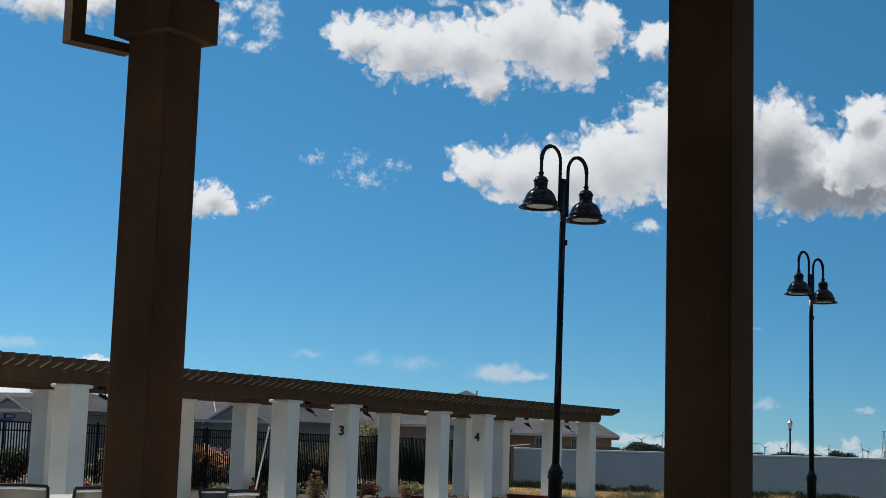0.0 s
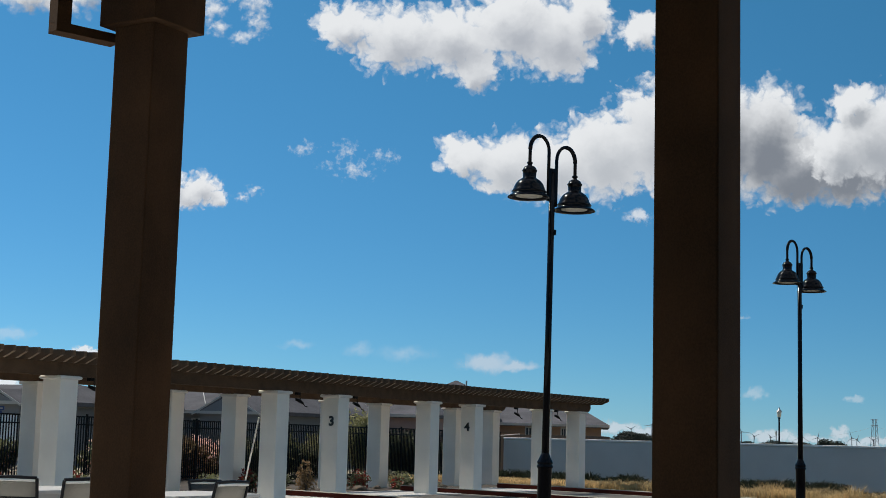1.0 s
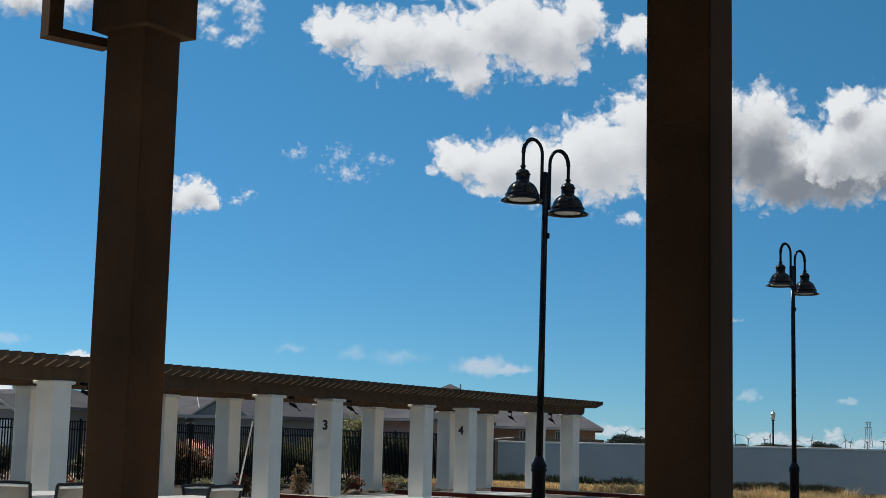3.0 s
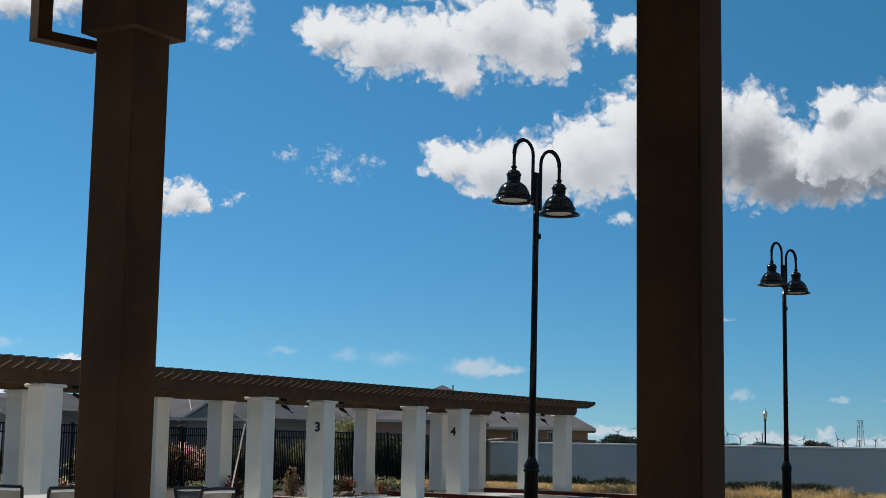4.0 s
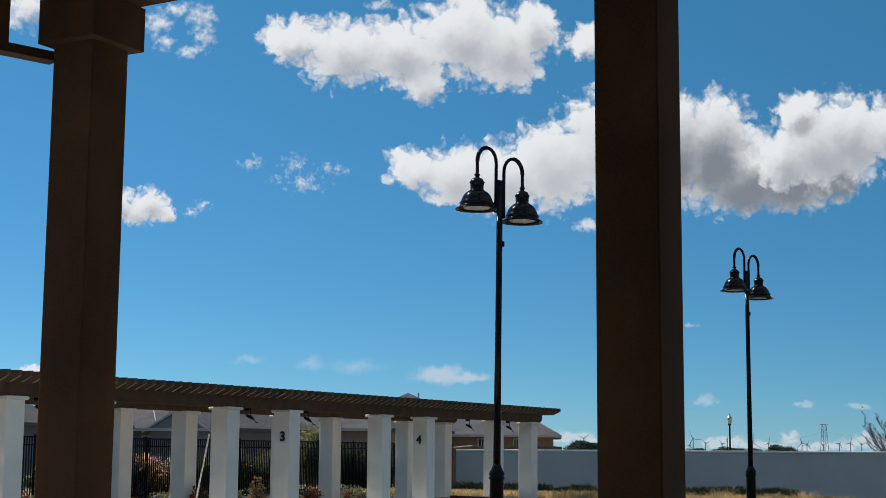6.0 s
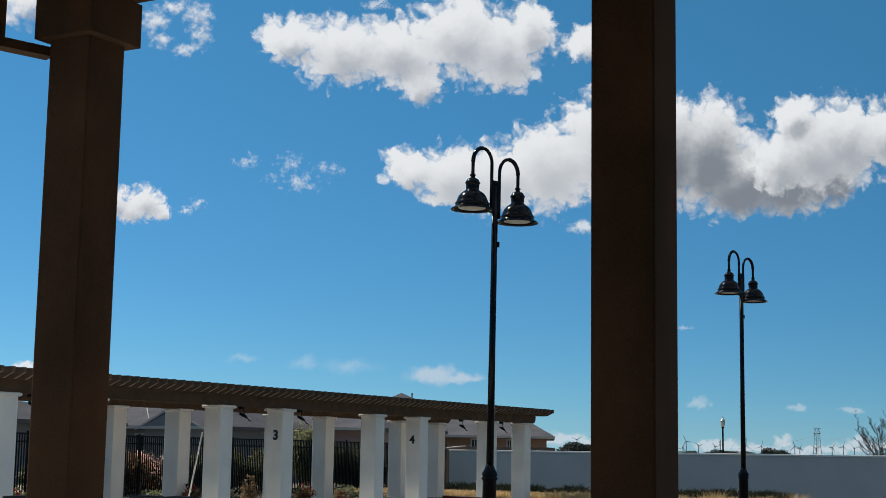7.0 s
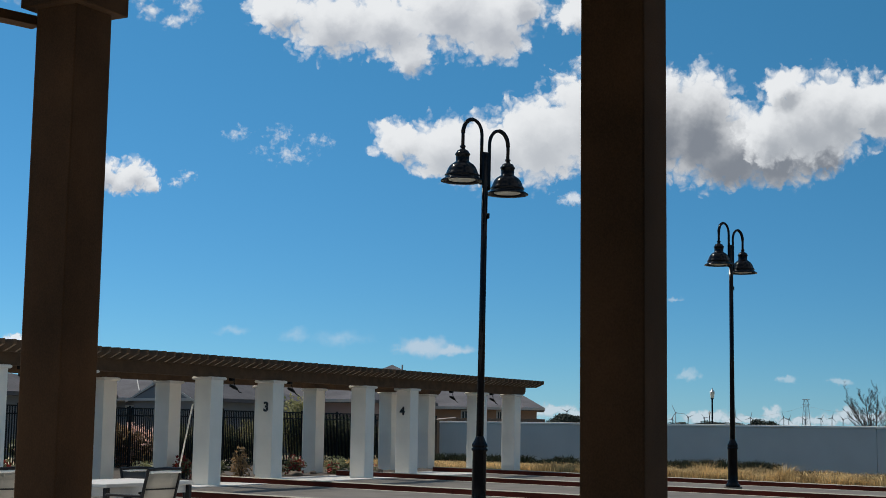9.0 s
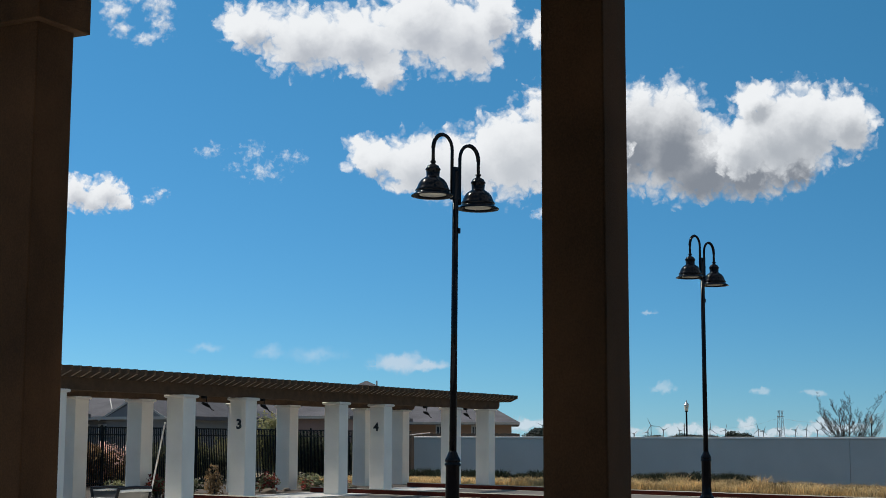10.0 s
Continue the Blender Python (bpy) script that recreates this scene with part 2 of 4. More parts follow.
on_fall(solid("planting_bed", cube(-23.29, 20, 44.31, 57.0, -0.05, 0.018), M_SOIL, "dry soil planting bed below the boundary wall", "ground"))

# boundary wall, in panels with joints
bw = thing("wall_boundary", (0, 57, 0), "grey painted masonry boundary wall with a coping", "wall")
bw["kind"] = "structure"
x = -31.0
while x < 34:
    part("panel", cube(x + 0.006, x + 9.39, 0, 0.2, -0.8, 1.62), M_WALL, bw)
    part("coping", cube(x + 0.004, x + 9.396, -0.03, 0.23, 1.62, 1.70, bevel=0.012), M_CAP, bw)
    x += 9.4


# ---- the pavilion around the camera ----
POSTS = (-5.489, -2.299)
POST_Y, PW = 5.937, 0.14
pav = thing("pavilion", (0, 0, 0), "brown stucco shade pavilion with square posts and deep beams", "pavilion")


def post_at(x, y, wide=0.0):
    p = part("post", cube(x - PW, x + PW + wide, y - PW, y + PW, 0, 3.71, bevel=0.008), M_POST, pav)
    part("capital", cube(x - PW - 0.061, x + PW + 0.064, y - PW - 0.061, y + PW + 0.064, 3.70, 3.95, bevel=0.006), M_POST, p, "wider square capital block")
    part("plinth", cube(x - PW - 0.05, x + PW + 0.05, y - PW - 0.05, y + PW + 0.05, 0, 0.35, bevel=0.01), M_POST, p)
    return p


for px, wide in zip(POSTS, (0.005, 0.012)):
    post_at(px, POST_Y, wide)
# added bays out of view, to carry the shading roof further right
for px in (0.9, 4.1, 7.3, 10.5):
    post_at(px, POST_Y)
for px in (-5.489, -2.299, 0.9, 4.1, 7.3, 10.5):
    post_at(px, -5.0)
part("beam", cube(-5.66, 10.7, POST_Y - 0.17, POST_Y + 0.17, 3.95, 4.35, bevel=0.008), M_POST, pav)
part("beam", cube(-5.66, 10.7, -5.17, -4.83, 3.95, 4.35, bevel=0.008), M_POST, pav)
for px in (-5.489, -2.299, 0.9, 4.1, 7.3, 10.5):
    part("rafter", cube(px - 0.17, px + 0.17, -4.82, POST_Y - 0.18, 3.955, 4.345, bevel=0.008), M_POST, pav)
# unseen roof and closing walls, added to keep sky light off the posts
part("roof", cube(-5.9, 11.2, -5.4, 6.3, 4.36, 4.5), M_POST, pav)
part("unseen_shade_wall_back", cube(-2.1, 11.0, -5.5, -5.2, 0.0, 4.35), M_POST, pav)
part("unseen_shade_wall_end", cube(10.7, 11.0, -5.18, 6.2, 0.0, 4.35), M_POST, pav)
# open rectangular bracket beside a post
bk = part("bracket", cube(-0.10, 0.0, -0.345, 0.03, 3.616, 3.668, bevel=0.002), M_POST, pav, "open rectangular timber bracket")
part("upright", cube(-0.10, 0.0, -0.345, -0.262, 3.667, 4.0, bevel=0.002), M_POST, bk)
bk.matrix_local = pose(-5.632, 5.80, 0, 0, 0, -18)

# ---- pergola over the end of the courts ----
COL_Y = (14.0, 16.6, 21.15, 23.7, 28.2, 30.75, 35.24, 37.75, 42.27, 44.81)
COL_X, CW, CT = (-21.5, -24.8), 0.485, 2.56


def column():
    c = thing("pergola_column", (0, 0, 0), "square white stucco pergola column with a thin cap", "column", "pergola columns")
    part("shaft", cube(-CW / 2, CW / 2, -CW / 2, CW / 2, 0.0, CT - 0.06, bevel=0.012), M_WHITE, c)
    e = CW / 2 + 0.055
    bm = cube(-e, e, -e, e, CT - 0.075, CT)
    sides = [d for d in bm.edges if abs(d.verts[0].co.z - d.verts[1].co.z) < 0.01]
    bmesh.ops.bevel(bm, geom=sides, offset=0.036, segments=4, profile=0.5, affect="EDGES")   # bullnose rim
    part("cap", bm, M_CAP, c)
    return c


first = column()
made = []
for cx in COL_X:
    for cy in COL_Y:
        at = pose(cx - CW / 2, cy + CW / 2, 0.015)
        if not made:
            first.matrix_basis = at
            made.append(first)
        else:
            made.append(copy_thing(first, at))


def numeral(ch, cx, cy, aside):
    cu = bpy.data.curves.new("numeral", "FONT")
    cu.body, cu.size, cu.extrude = ch, 0.33, 0.008
    cu.align_x, cu.align_y = "CENTER", "CENTER"
    cu.offset = 0.011
    ob = new("numeral", cu)
    bpy.context.view_layer.update()
    me = bpy.data.meshes.new_from_object(ob.evaluated_get(bpy.context.evaluated_depsgraph_get()))
    bpy.data.objects.remove(ob)
    me.materials.clear()
    me.materials.append(M_DIGIT)
    o = tagged(new("numeral", me), "black numeral %s fixed to a white column" % ch, "numeral", "court numerals")
    o.matrix_world = pose(cx - CW / 2 + aside, cy - 0.012, 1.895, 90, 0, 0)


numeral("3", -21.5, 30.75, 0.045)
numeral("4", -21.5, 37.75, -0.02)

perg = thing("pergola", (0, 0, 0), "long brown timber pergola roof with many rafters on two beams", "pergola")
for cx in COL_X:
    xc = cx - CW / 2
    for dx in (-0.11, 0.11):
        prof = [(12.9, CT + 0.27), (12.9, CT + 0.13), (12.96, CT + 0.05), (13.08, CT + 0.01), (45.62, CT + 0.01), (45.76, CT + 0.05), (45.84, CT + 0.13), (45.84, CT + 0.27)]
        bm = bmesh.new()                 # rounded noses at both ends
        near = [bm.verts.new((xc + dx - 0.05, y, z)) for y, z in prof]
        far = [bm.verts.new((xc + dx + 0.05, y, z)) for y, z in prof]
        bm.faces.new(near)
        bm.faces.new(far[::-1])
        for k in range(8):
            bm.faces.new((near[k], far[k], far[(k + 1) % 8], near[(k + 1) % 8]))
        bmesh.ops.recalc_face_normals(bm, faces=bm.faces[:])
        part("beam", bm, M_TIMBER, perg)
def rafter_mesh():
    """One rafter along x with long raked cuts at both ends, bounced light painted into their paler sawn faces."""
    z0, z1, h = CT + 0.265, CT + 0.49, 0.034
    prof = [(-26.0, z0 + 0.12), (-25.75, z0), (-21.22, z0), (-20.95, z0 + 0.12), (-20.95, z1), (-26.0, z1)]
    bm = bmesh.new()
    a = [bm.verts.new((x, -h, z)) for x, z in prof]
    c = [bm.verts.new((x, h, z)) for x, z in prof]
    bm.faces.new(a)
    bm.faces.new(c[::-1])
    for i in range(6):
        f = bm.faces.new((a[i], c[i], c[(i + 1) % 6], a[(i + 1) % 6]))
        if i in (0, 2):
            f.material_index = 1
    bmesh.ops.recalc_face_normals(bm, faces=bm.faces[:])
    me = link_mesh("rafter", bm, M_TIMBER)
    me.materials.append(M_CUT_LIT)
    return me


raft = rafter_mesh()
y = 13.0
while y < 46.0:
    o = new("rafter", raft)
    o.parent, o.location.y = perg, y
    o.rotation_euler.z = radians(random.uniform(-0.03, 0.03))
    y += 0.305


def spotlight(y):
    s = thing("spotlight", (-21.72, y, 0), "small black spotlight hanging under the pergola beam", "spotlight", "pergola spotlights")
    part("box", cube(-0.05, 0.05, -0.16, -0.04, CT - 0.05, CT + 0.03, bevel=0.006), M_IRON, s)
    part("bracket", tube(bmesh.new(), [(0, 0, CT + 0.03), (0, 0, CT - 0.10), (0.01, 0.03, CT - 0.19)], 0.011, 6), M_IRON, s)
    part("head", tube(bmesh.new(), [(-0.04, -0.12, CT - 0.16), (0.0, 0.0, CT - 0.20), (0.03, 0.09, CT - 0.25)], [0.03, 0.046, 0.028], 10), M_IRON, s)
    part("cable", tube(bmesh.new(), [(0.03, 0.08, CT - 0.24), (0.04, 0.12, CT - 0.28), (0.05, 0.15, CT - 0.32), (0.06, 0.23, CT - 0.33)], 0.013, 6), M_IRON, s)


for y in (22.3, 29.4, 31.9, 40.8, 43.6):
    spotlight(y)


# ---- twin-arm lamp posts ----
def lamp_post(at, turn, lean=0.0, low=0.0, sunk=0.12):
    L = thing("street_lamp", (0, 0, 0), "tall black enamelled lamp post with two bell shades on gooseneck arms", "street lamp", "lamp posts")
    part("pole", lathe(bmesh.new(), [(0.068, 1.1), (0.058, 3.5), (0.055, 6.38)], 24), M_LAMP, L, smooth=True)
    part("sleeve", lathe(bmesh.new(), [(0.19, 0.0), (0.19, 0.05), (0.15, 0.09), (0.14, 0.12), (0.128, 0.2), (0.122, 1.08 - low), (0.145, 1.10 - low), (0.145, 1.13 - low), (0.12, 1.15 - low),
                                        (0.14, 1.17 - low), (0.138, 1.2 - low), (0.105, 1.26 - low), (0.075, 1.33 - low), (0.06, 1.36 - low)], 28), M_LAMP, L, smooth=True)
    part("bracket", cube(-0.10, 0.10, -0.035, 0.035, 5.83, 6.43, bevel=0.006), M_LAMP, L)
    part("cap", lathe(bmesh.new(), [(0.056, 6.36), (0.056, 6.39), (0.04, 6.41)], 20), M_LAMP, L)
    part("sensor", cube(0.055, 0.10, -0.03, 0.03, 5.22, 5.32, bevel=0.01), M_LAMP, L)
    for s, top in ((-1, 7.03), (1, 6.89)):
        r = 0.205
        xs, xf = 0.085 * s, 0.495 * s
        pts = [(xs, 0, top - 1.15), (xs, 0, top - 0.36)]
        for i in range(13):
            a = math.pi * i / 12
            pts.append(((xs + xf) / 2 - s * r * math.cos(a), 0, top - 0.30 + 0.27 * math.sin(a)))
        pts.append((xf, 0, top - 0.60))
        part("arm", tube(bmesh.new(), pts, 0.031, 14), M_LAMP, L, smooth=True)
        z = top - 0.60
        sh = part("shade", lathe(bmesh.new(), [(0.036, 0.03), (0.042, 0.0), (0.10, -0.03), (0.118, -0.065), (0.138, -0.092), (0.138, -0.10), (0.124, -0.118), (0.118, -0.225), (0.146, -0.245), (0.205, -0.285), (0.245, -0.335), (0.27, -0.39),
                                                (0.288, -0.44), (0.315, -0.475), (0.316, -0.485), (0.298, -0.50), (0.318, -0.53), (0.36, -0.555), (0.386, -0.575), (0.386, -0.588), (0.345, -0.578), (0.30, -0.545), (0.285, -0.5), (0.0, -0.46)],
                                 40, (xf, 0, z), cap=False), M_LAMP, L, smooth=True)
        part("collar", lathe(bmesh.new(), [(0.045, 0.03), (0.052, 0.035), (0.052, 0.06), (0.034, 0.07)], 18, (xf, 0, z)), M_LAMP, sh, smooth=True)
        part("lens", lathe(bmesh.new(), [(0.245, -0.552), (0.24, -0.562), (0.13, -0.578), (0.0, -0.582)], 32, (xf, 0, z), cap=False), M_LENS, sh, "pale frosted lens", smooth=True)
        part("sleeve", tube(bmesh.new(), pts[8:15], 0.038, 14), M_LAMP, L, smooth=True)
    part("footing", lathe(bmesh.new(), [(0.24, -sunk - 0.03), (0.24, 0.004)], 24), M_COURT, L, "grey concrete footing")
    L.matrix_basis = Matrix.Translation(at) @ Matrix.Rotation(radians(lean), 4, Vector((-0.45, 0.89, 0))) @ Matrix.Rotation(radians(turn), 4, "Z")
    return L


lamp_post((-11.92, 23.45, 0.0), 61, 0.5, 0.03)
lamp_post((-11.92, 38.21, 0.0), 68, 0.0, 0.10, 0.12)
# ---- sky backdrop: clouds, far beyond everything ----
FAR = 4400.0
cloud_frame = pose(0, 0, 1.5, 90 + 7.784, -1.761, 31.277) @ Matrix.Translation((0, 0, -FAR)) @ Matrix.Diagonal((FAR / 2600, FAR / 2600, 1, 1))


def cloud_mat(name, blobs, seed, rough, soft, white, grey, dense, cell, lo=0.12, hi=1.15, billow=1.0):
    m = bpy.data.materials.new(name)
    m.use_nodes = True
    nt = m.node_tree
    nt.nodes.clear()

    def node(kind, op=None, *ins):
        n = nt.nodes.new(kind)
        if op:
            n.operation = op
        for i, v in enumerate(ins):
            if v is None:
                continue
            if isinstance(v, bpy.types.NodeSocket):
                nt.links.new(v, n.inputs[i])
            else:
                n.inputs[i].default_value = v
        return n

    def fbm(vec, scale, detail, rgh):
        n = node("ShaderNodeTexNoise")
        nt.links.new(vec, n.inputs["Vector"])
        n.inputs["Scale"].default_value, n.inputs["Detail"].default_value, n.inputs["Roughness"].default_value = scale, detail, rgh
        return n

    def density(vec, detail=12, k=1.0, melt=0.18):
        warp = fbm(vec, 1.1 / cell, 4, 0.6)
        off = node("ShaderNodeVectorMath", "SUBTRACT", warp.outputs["Color"], (0.5, 0.5, 0.5))
        off = node("ShaderNodeVectorMath", "MULTIPLY", off.outputs[0], (cell * 1.25, cell * 1.0, 0))
        w = node("ShaderNodeVectorMath", "ADD", vec, off.outputs[0]).outputs[0]
        best = None
        for x, y, rx, ry in blobs:
            d = node("ShaderNodeVectorMath", "SUBTRACT", w, (x - 784, 441 - y, 0))
            d = node("ShaderNodeVectorMath", "MULTIPLY", d.outputs[0], (1 / rx, 1 / ry, 0))
            d = node("ShaderNodeVectorMath", "LENGTH", d.outputs[0])
            d = node("ShaderNodeMath", "SUBTRACT", 1.0, d.outputs["Value"]).outputs[0]
            best = d if best is None else node("ShaderNodeMath", "SMOOTH_MAX", best, d, melt).outputs[0]
        n = fbm(vec, 1.6 / cell, detail, 0.54)
        n = node("ShaderNodeMath", "SUBTRACT", n.outputs[0], 0.5)
        n = node("ShaderNodeMath", "MULTIPLY", n.outputs[0], rough * k)
        total = node("ShaderNodeMath", "ADD", best, n.outputs[0]).outputs[0]
        for scale, amp in ((2.0, 0.42), (4.6, 0.22)):       # rounded billows
            v = node("ShaderNodeTexVoronoi")
            v.feature = "SMOOTH_F1"
            v.inputs["Smoothness"].default_value = 0.25
            v.inputs["Scale"].default_value = scale / cell
            nt.links.new(w, v.inputs["Vector"])
            q = node("ShaderNodeMath", "SUBTRACT", 0.42, v.outputs["Distance"])
            q = node("ShaderNodeMath", "MULTIPLY", q.outputs[0], amp * billow * k)
            total = node("ShaderNodeMath", "ADD", total, q.outputs[0]).outputs[0]
        return total

    tc = node("ShaderNodeTexCoord").outputs["Object"]
    vec = node("ShaderNodeVectorMath", "ADD", tc, (0, 0, seed * 37.0)).outputs[0]
    here = density(vec)
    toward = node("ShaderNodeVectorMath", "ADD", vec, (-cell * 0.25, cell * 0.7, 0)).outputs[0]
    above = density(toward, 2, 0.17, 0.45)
    alpha = node("ShaderNodeMapRange")
    alpha.interpolation_type = "SMOOTHSTEP"
    nt.links.new(here, alpha.inputs[0])
    alpha.inputs[1].default_value, alpha.inputs[2].default_value = 0.0, soft
    alpha.inputs[4].default_value = dense
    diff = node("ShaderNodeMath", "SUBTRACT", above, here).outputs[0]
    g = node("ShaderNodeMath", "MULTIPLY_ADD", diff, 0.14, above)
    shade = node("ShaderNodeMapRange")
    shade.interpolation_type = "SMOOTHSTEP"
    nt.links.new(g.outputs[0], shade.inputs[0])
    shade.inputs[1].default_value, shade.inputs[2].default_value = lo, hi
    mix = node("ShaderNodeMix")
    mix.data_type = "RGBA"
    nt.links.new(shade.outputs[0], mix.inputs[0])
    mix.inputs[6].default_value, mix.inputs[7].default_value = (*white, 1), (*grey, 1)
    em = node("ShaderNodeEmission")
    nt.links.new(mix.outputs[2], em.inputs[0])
    clear = node("ShaderNodeBsdfTransparent")
    blend = node("ShaderNodeMixShader")
    nt.links.new(alpha.outputs[0], blend.inputs[0])
    nt.links.new(clear.outputs[0], blend.inputs[1])
    nt.links.new(em.outputs[0], blend.inputs[2])
    out = node("ShaderNodeOutputMaterial")
    nt.links.new(blend.outputs[0], out.inputs[0])
    return m


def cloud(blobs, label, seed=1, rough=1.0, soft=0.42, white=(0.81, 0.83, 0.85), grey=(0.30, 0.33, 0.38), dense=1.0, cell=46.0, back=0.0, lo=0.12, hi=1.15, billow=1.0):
    pad = cell * 0.9
    x0, x1 = min(b[0] - b[2] for b in blobs) - pad - 784, max(b[0] + b[2] for b in blobs) + pad - 784
    y0, y1 = 441 - max(b[1] + b[3] for b in blobs) - pad, 441 - min(b[1] - b[3] for b in blobs) + pad
    bm = bmesh.new()
    bm.faces.new([bm.verts.new((x, y, 0)) for x, y in ((x0, y0), (x1, y0), (x1, y1), (x0, y1))])
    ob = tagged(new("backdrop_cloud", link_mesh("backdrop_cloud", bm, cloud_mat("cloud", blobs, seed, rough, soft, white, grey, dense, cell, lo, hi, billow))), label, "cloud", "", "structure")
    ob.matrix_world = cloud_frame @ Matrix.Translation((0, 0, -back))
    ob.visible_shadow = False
    return ob


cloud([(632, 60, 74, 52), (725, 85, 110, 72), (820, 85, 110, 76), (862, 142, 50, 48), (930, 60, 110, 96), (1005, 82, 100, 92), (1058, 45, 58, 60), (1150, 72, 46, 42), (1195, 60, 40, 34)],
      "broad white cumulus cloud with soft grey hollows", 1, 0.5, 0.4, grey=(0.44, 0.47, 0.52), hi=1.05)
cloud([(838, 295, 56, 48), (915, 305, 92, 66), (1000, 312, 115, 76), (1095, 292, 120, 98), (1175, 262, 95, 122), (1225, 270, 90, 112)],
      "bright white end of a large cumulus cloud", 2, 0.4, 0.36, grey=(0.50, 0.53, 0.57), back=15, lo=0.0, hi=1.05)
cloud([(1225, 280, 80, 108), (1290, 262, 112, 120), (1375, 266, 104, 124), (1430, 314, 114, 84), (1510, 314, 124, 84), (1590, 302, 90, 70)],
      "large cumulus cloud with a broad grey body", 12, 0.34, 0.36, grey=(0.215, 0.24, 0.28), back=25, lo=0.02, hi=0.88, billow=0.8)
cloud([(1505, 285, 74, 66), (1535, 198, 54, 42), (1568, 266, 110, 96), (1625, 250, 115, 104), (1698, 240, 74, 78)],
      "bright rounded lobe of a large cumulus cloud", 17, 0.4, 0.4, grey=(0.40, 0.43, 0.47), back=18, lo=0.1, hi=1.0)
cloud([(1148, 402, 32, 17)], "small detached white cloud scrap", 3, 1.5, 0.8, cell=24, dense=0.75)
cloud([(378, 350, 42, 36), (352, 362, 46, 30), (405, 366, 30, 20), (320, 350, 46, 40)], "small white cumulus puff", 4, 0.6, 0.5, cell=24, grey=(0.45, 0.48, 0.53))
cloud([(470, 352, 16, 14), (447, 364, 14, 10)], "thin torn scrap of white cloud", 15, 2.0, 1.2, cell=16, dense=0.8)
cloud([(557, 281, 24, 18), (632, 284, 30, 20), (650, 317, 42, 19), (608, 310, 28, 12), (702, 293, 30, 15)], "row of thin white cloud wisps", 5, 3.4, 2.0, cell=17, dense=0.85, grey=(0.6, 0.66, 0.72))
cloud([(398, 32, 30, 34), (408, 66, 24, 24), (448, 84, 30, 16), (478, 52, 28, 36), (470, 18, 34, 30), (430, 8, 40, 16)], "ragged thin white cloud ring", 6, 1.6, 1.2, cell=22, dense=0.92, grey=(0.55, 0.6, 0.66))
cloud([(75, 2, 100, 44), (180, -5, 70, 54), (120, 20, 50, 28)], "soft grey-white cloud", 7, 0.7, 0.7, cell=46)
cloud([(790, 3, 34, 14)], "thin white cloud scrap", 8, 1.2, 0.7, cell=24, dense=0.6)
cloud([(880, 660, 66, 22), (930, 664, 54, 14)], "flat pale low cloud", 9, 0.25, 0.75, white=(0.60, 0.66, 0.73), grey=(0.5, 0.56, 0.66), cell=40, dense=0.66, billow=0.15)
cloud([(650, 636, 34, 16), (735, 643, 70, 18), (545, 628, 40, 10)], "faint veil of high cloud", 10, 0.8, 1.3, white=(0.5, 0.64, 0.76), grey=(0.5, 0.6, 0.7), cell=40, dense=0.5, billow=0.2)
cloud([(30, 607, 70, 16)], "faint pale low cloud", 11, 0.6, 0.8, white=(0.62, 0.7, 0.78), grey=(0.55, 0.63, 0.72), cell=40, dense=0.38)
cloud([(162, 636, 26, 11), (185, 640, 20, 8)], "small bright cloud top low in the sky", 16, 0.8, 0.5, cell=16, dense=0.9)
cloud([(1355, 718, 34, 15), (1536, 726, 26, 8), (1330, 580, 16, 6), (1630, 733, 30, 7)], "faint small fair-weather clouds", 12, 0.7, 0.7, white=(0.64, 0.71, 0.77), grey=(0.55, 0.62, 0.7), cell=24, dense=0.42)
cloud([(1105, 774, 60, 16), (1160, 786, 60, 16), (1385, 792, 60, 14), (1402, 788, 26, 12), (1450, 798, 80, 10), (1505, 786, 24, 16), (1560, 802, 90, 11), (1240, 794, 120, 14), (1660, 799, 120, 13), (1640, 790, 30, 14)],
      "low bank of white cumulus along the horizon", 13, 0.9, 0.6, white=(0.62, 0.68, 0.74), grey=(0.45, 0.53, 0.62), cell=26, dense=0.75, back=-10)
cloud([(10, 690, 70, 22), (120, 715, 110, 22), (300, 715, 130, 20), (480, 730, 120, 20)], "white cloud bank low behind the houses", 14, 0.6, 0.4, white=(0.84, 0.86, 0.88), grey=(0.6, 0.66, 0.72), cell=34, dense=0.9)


# ---- houses beyond the boundary ----
def hip_roof(bm, x0, x1, y0, y1, eave, ridge, hip, thick=0.18):
    """Roof with its ridge along x; hip: how far the ridge stops short of each end."""
    ym = (y0 + y1) / 2
    lo = [bm.verts.new(p) for p in ((x0, y0, eave), (x1, y0, eave), (x1, y1, eave), (x0, y1, eave))]
    bt = [bm.verts.new((v.co.x, v.co.y, eave - thick)) for v in lo]
    a, b = bm.verts.new((x0 + hip, ym, ridge)), bm.verts.new((x1 - hip, ym, ridge))
    for f in ((lo[0], lo[1], b, a), (lo[1], lo[2], b), (lo[2], lo[3], a, b), (lo[3], lo[0], a)):
        bm.faces.new(f)
    for i in range(4):
        j = (i + 1) % 4
        bm.faces.new((bt[i], bt[j], lo[j], lo[i]))
    bm.faces.new(bt[::-1])
    return bm


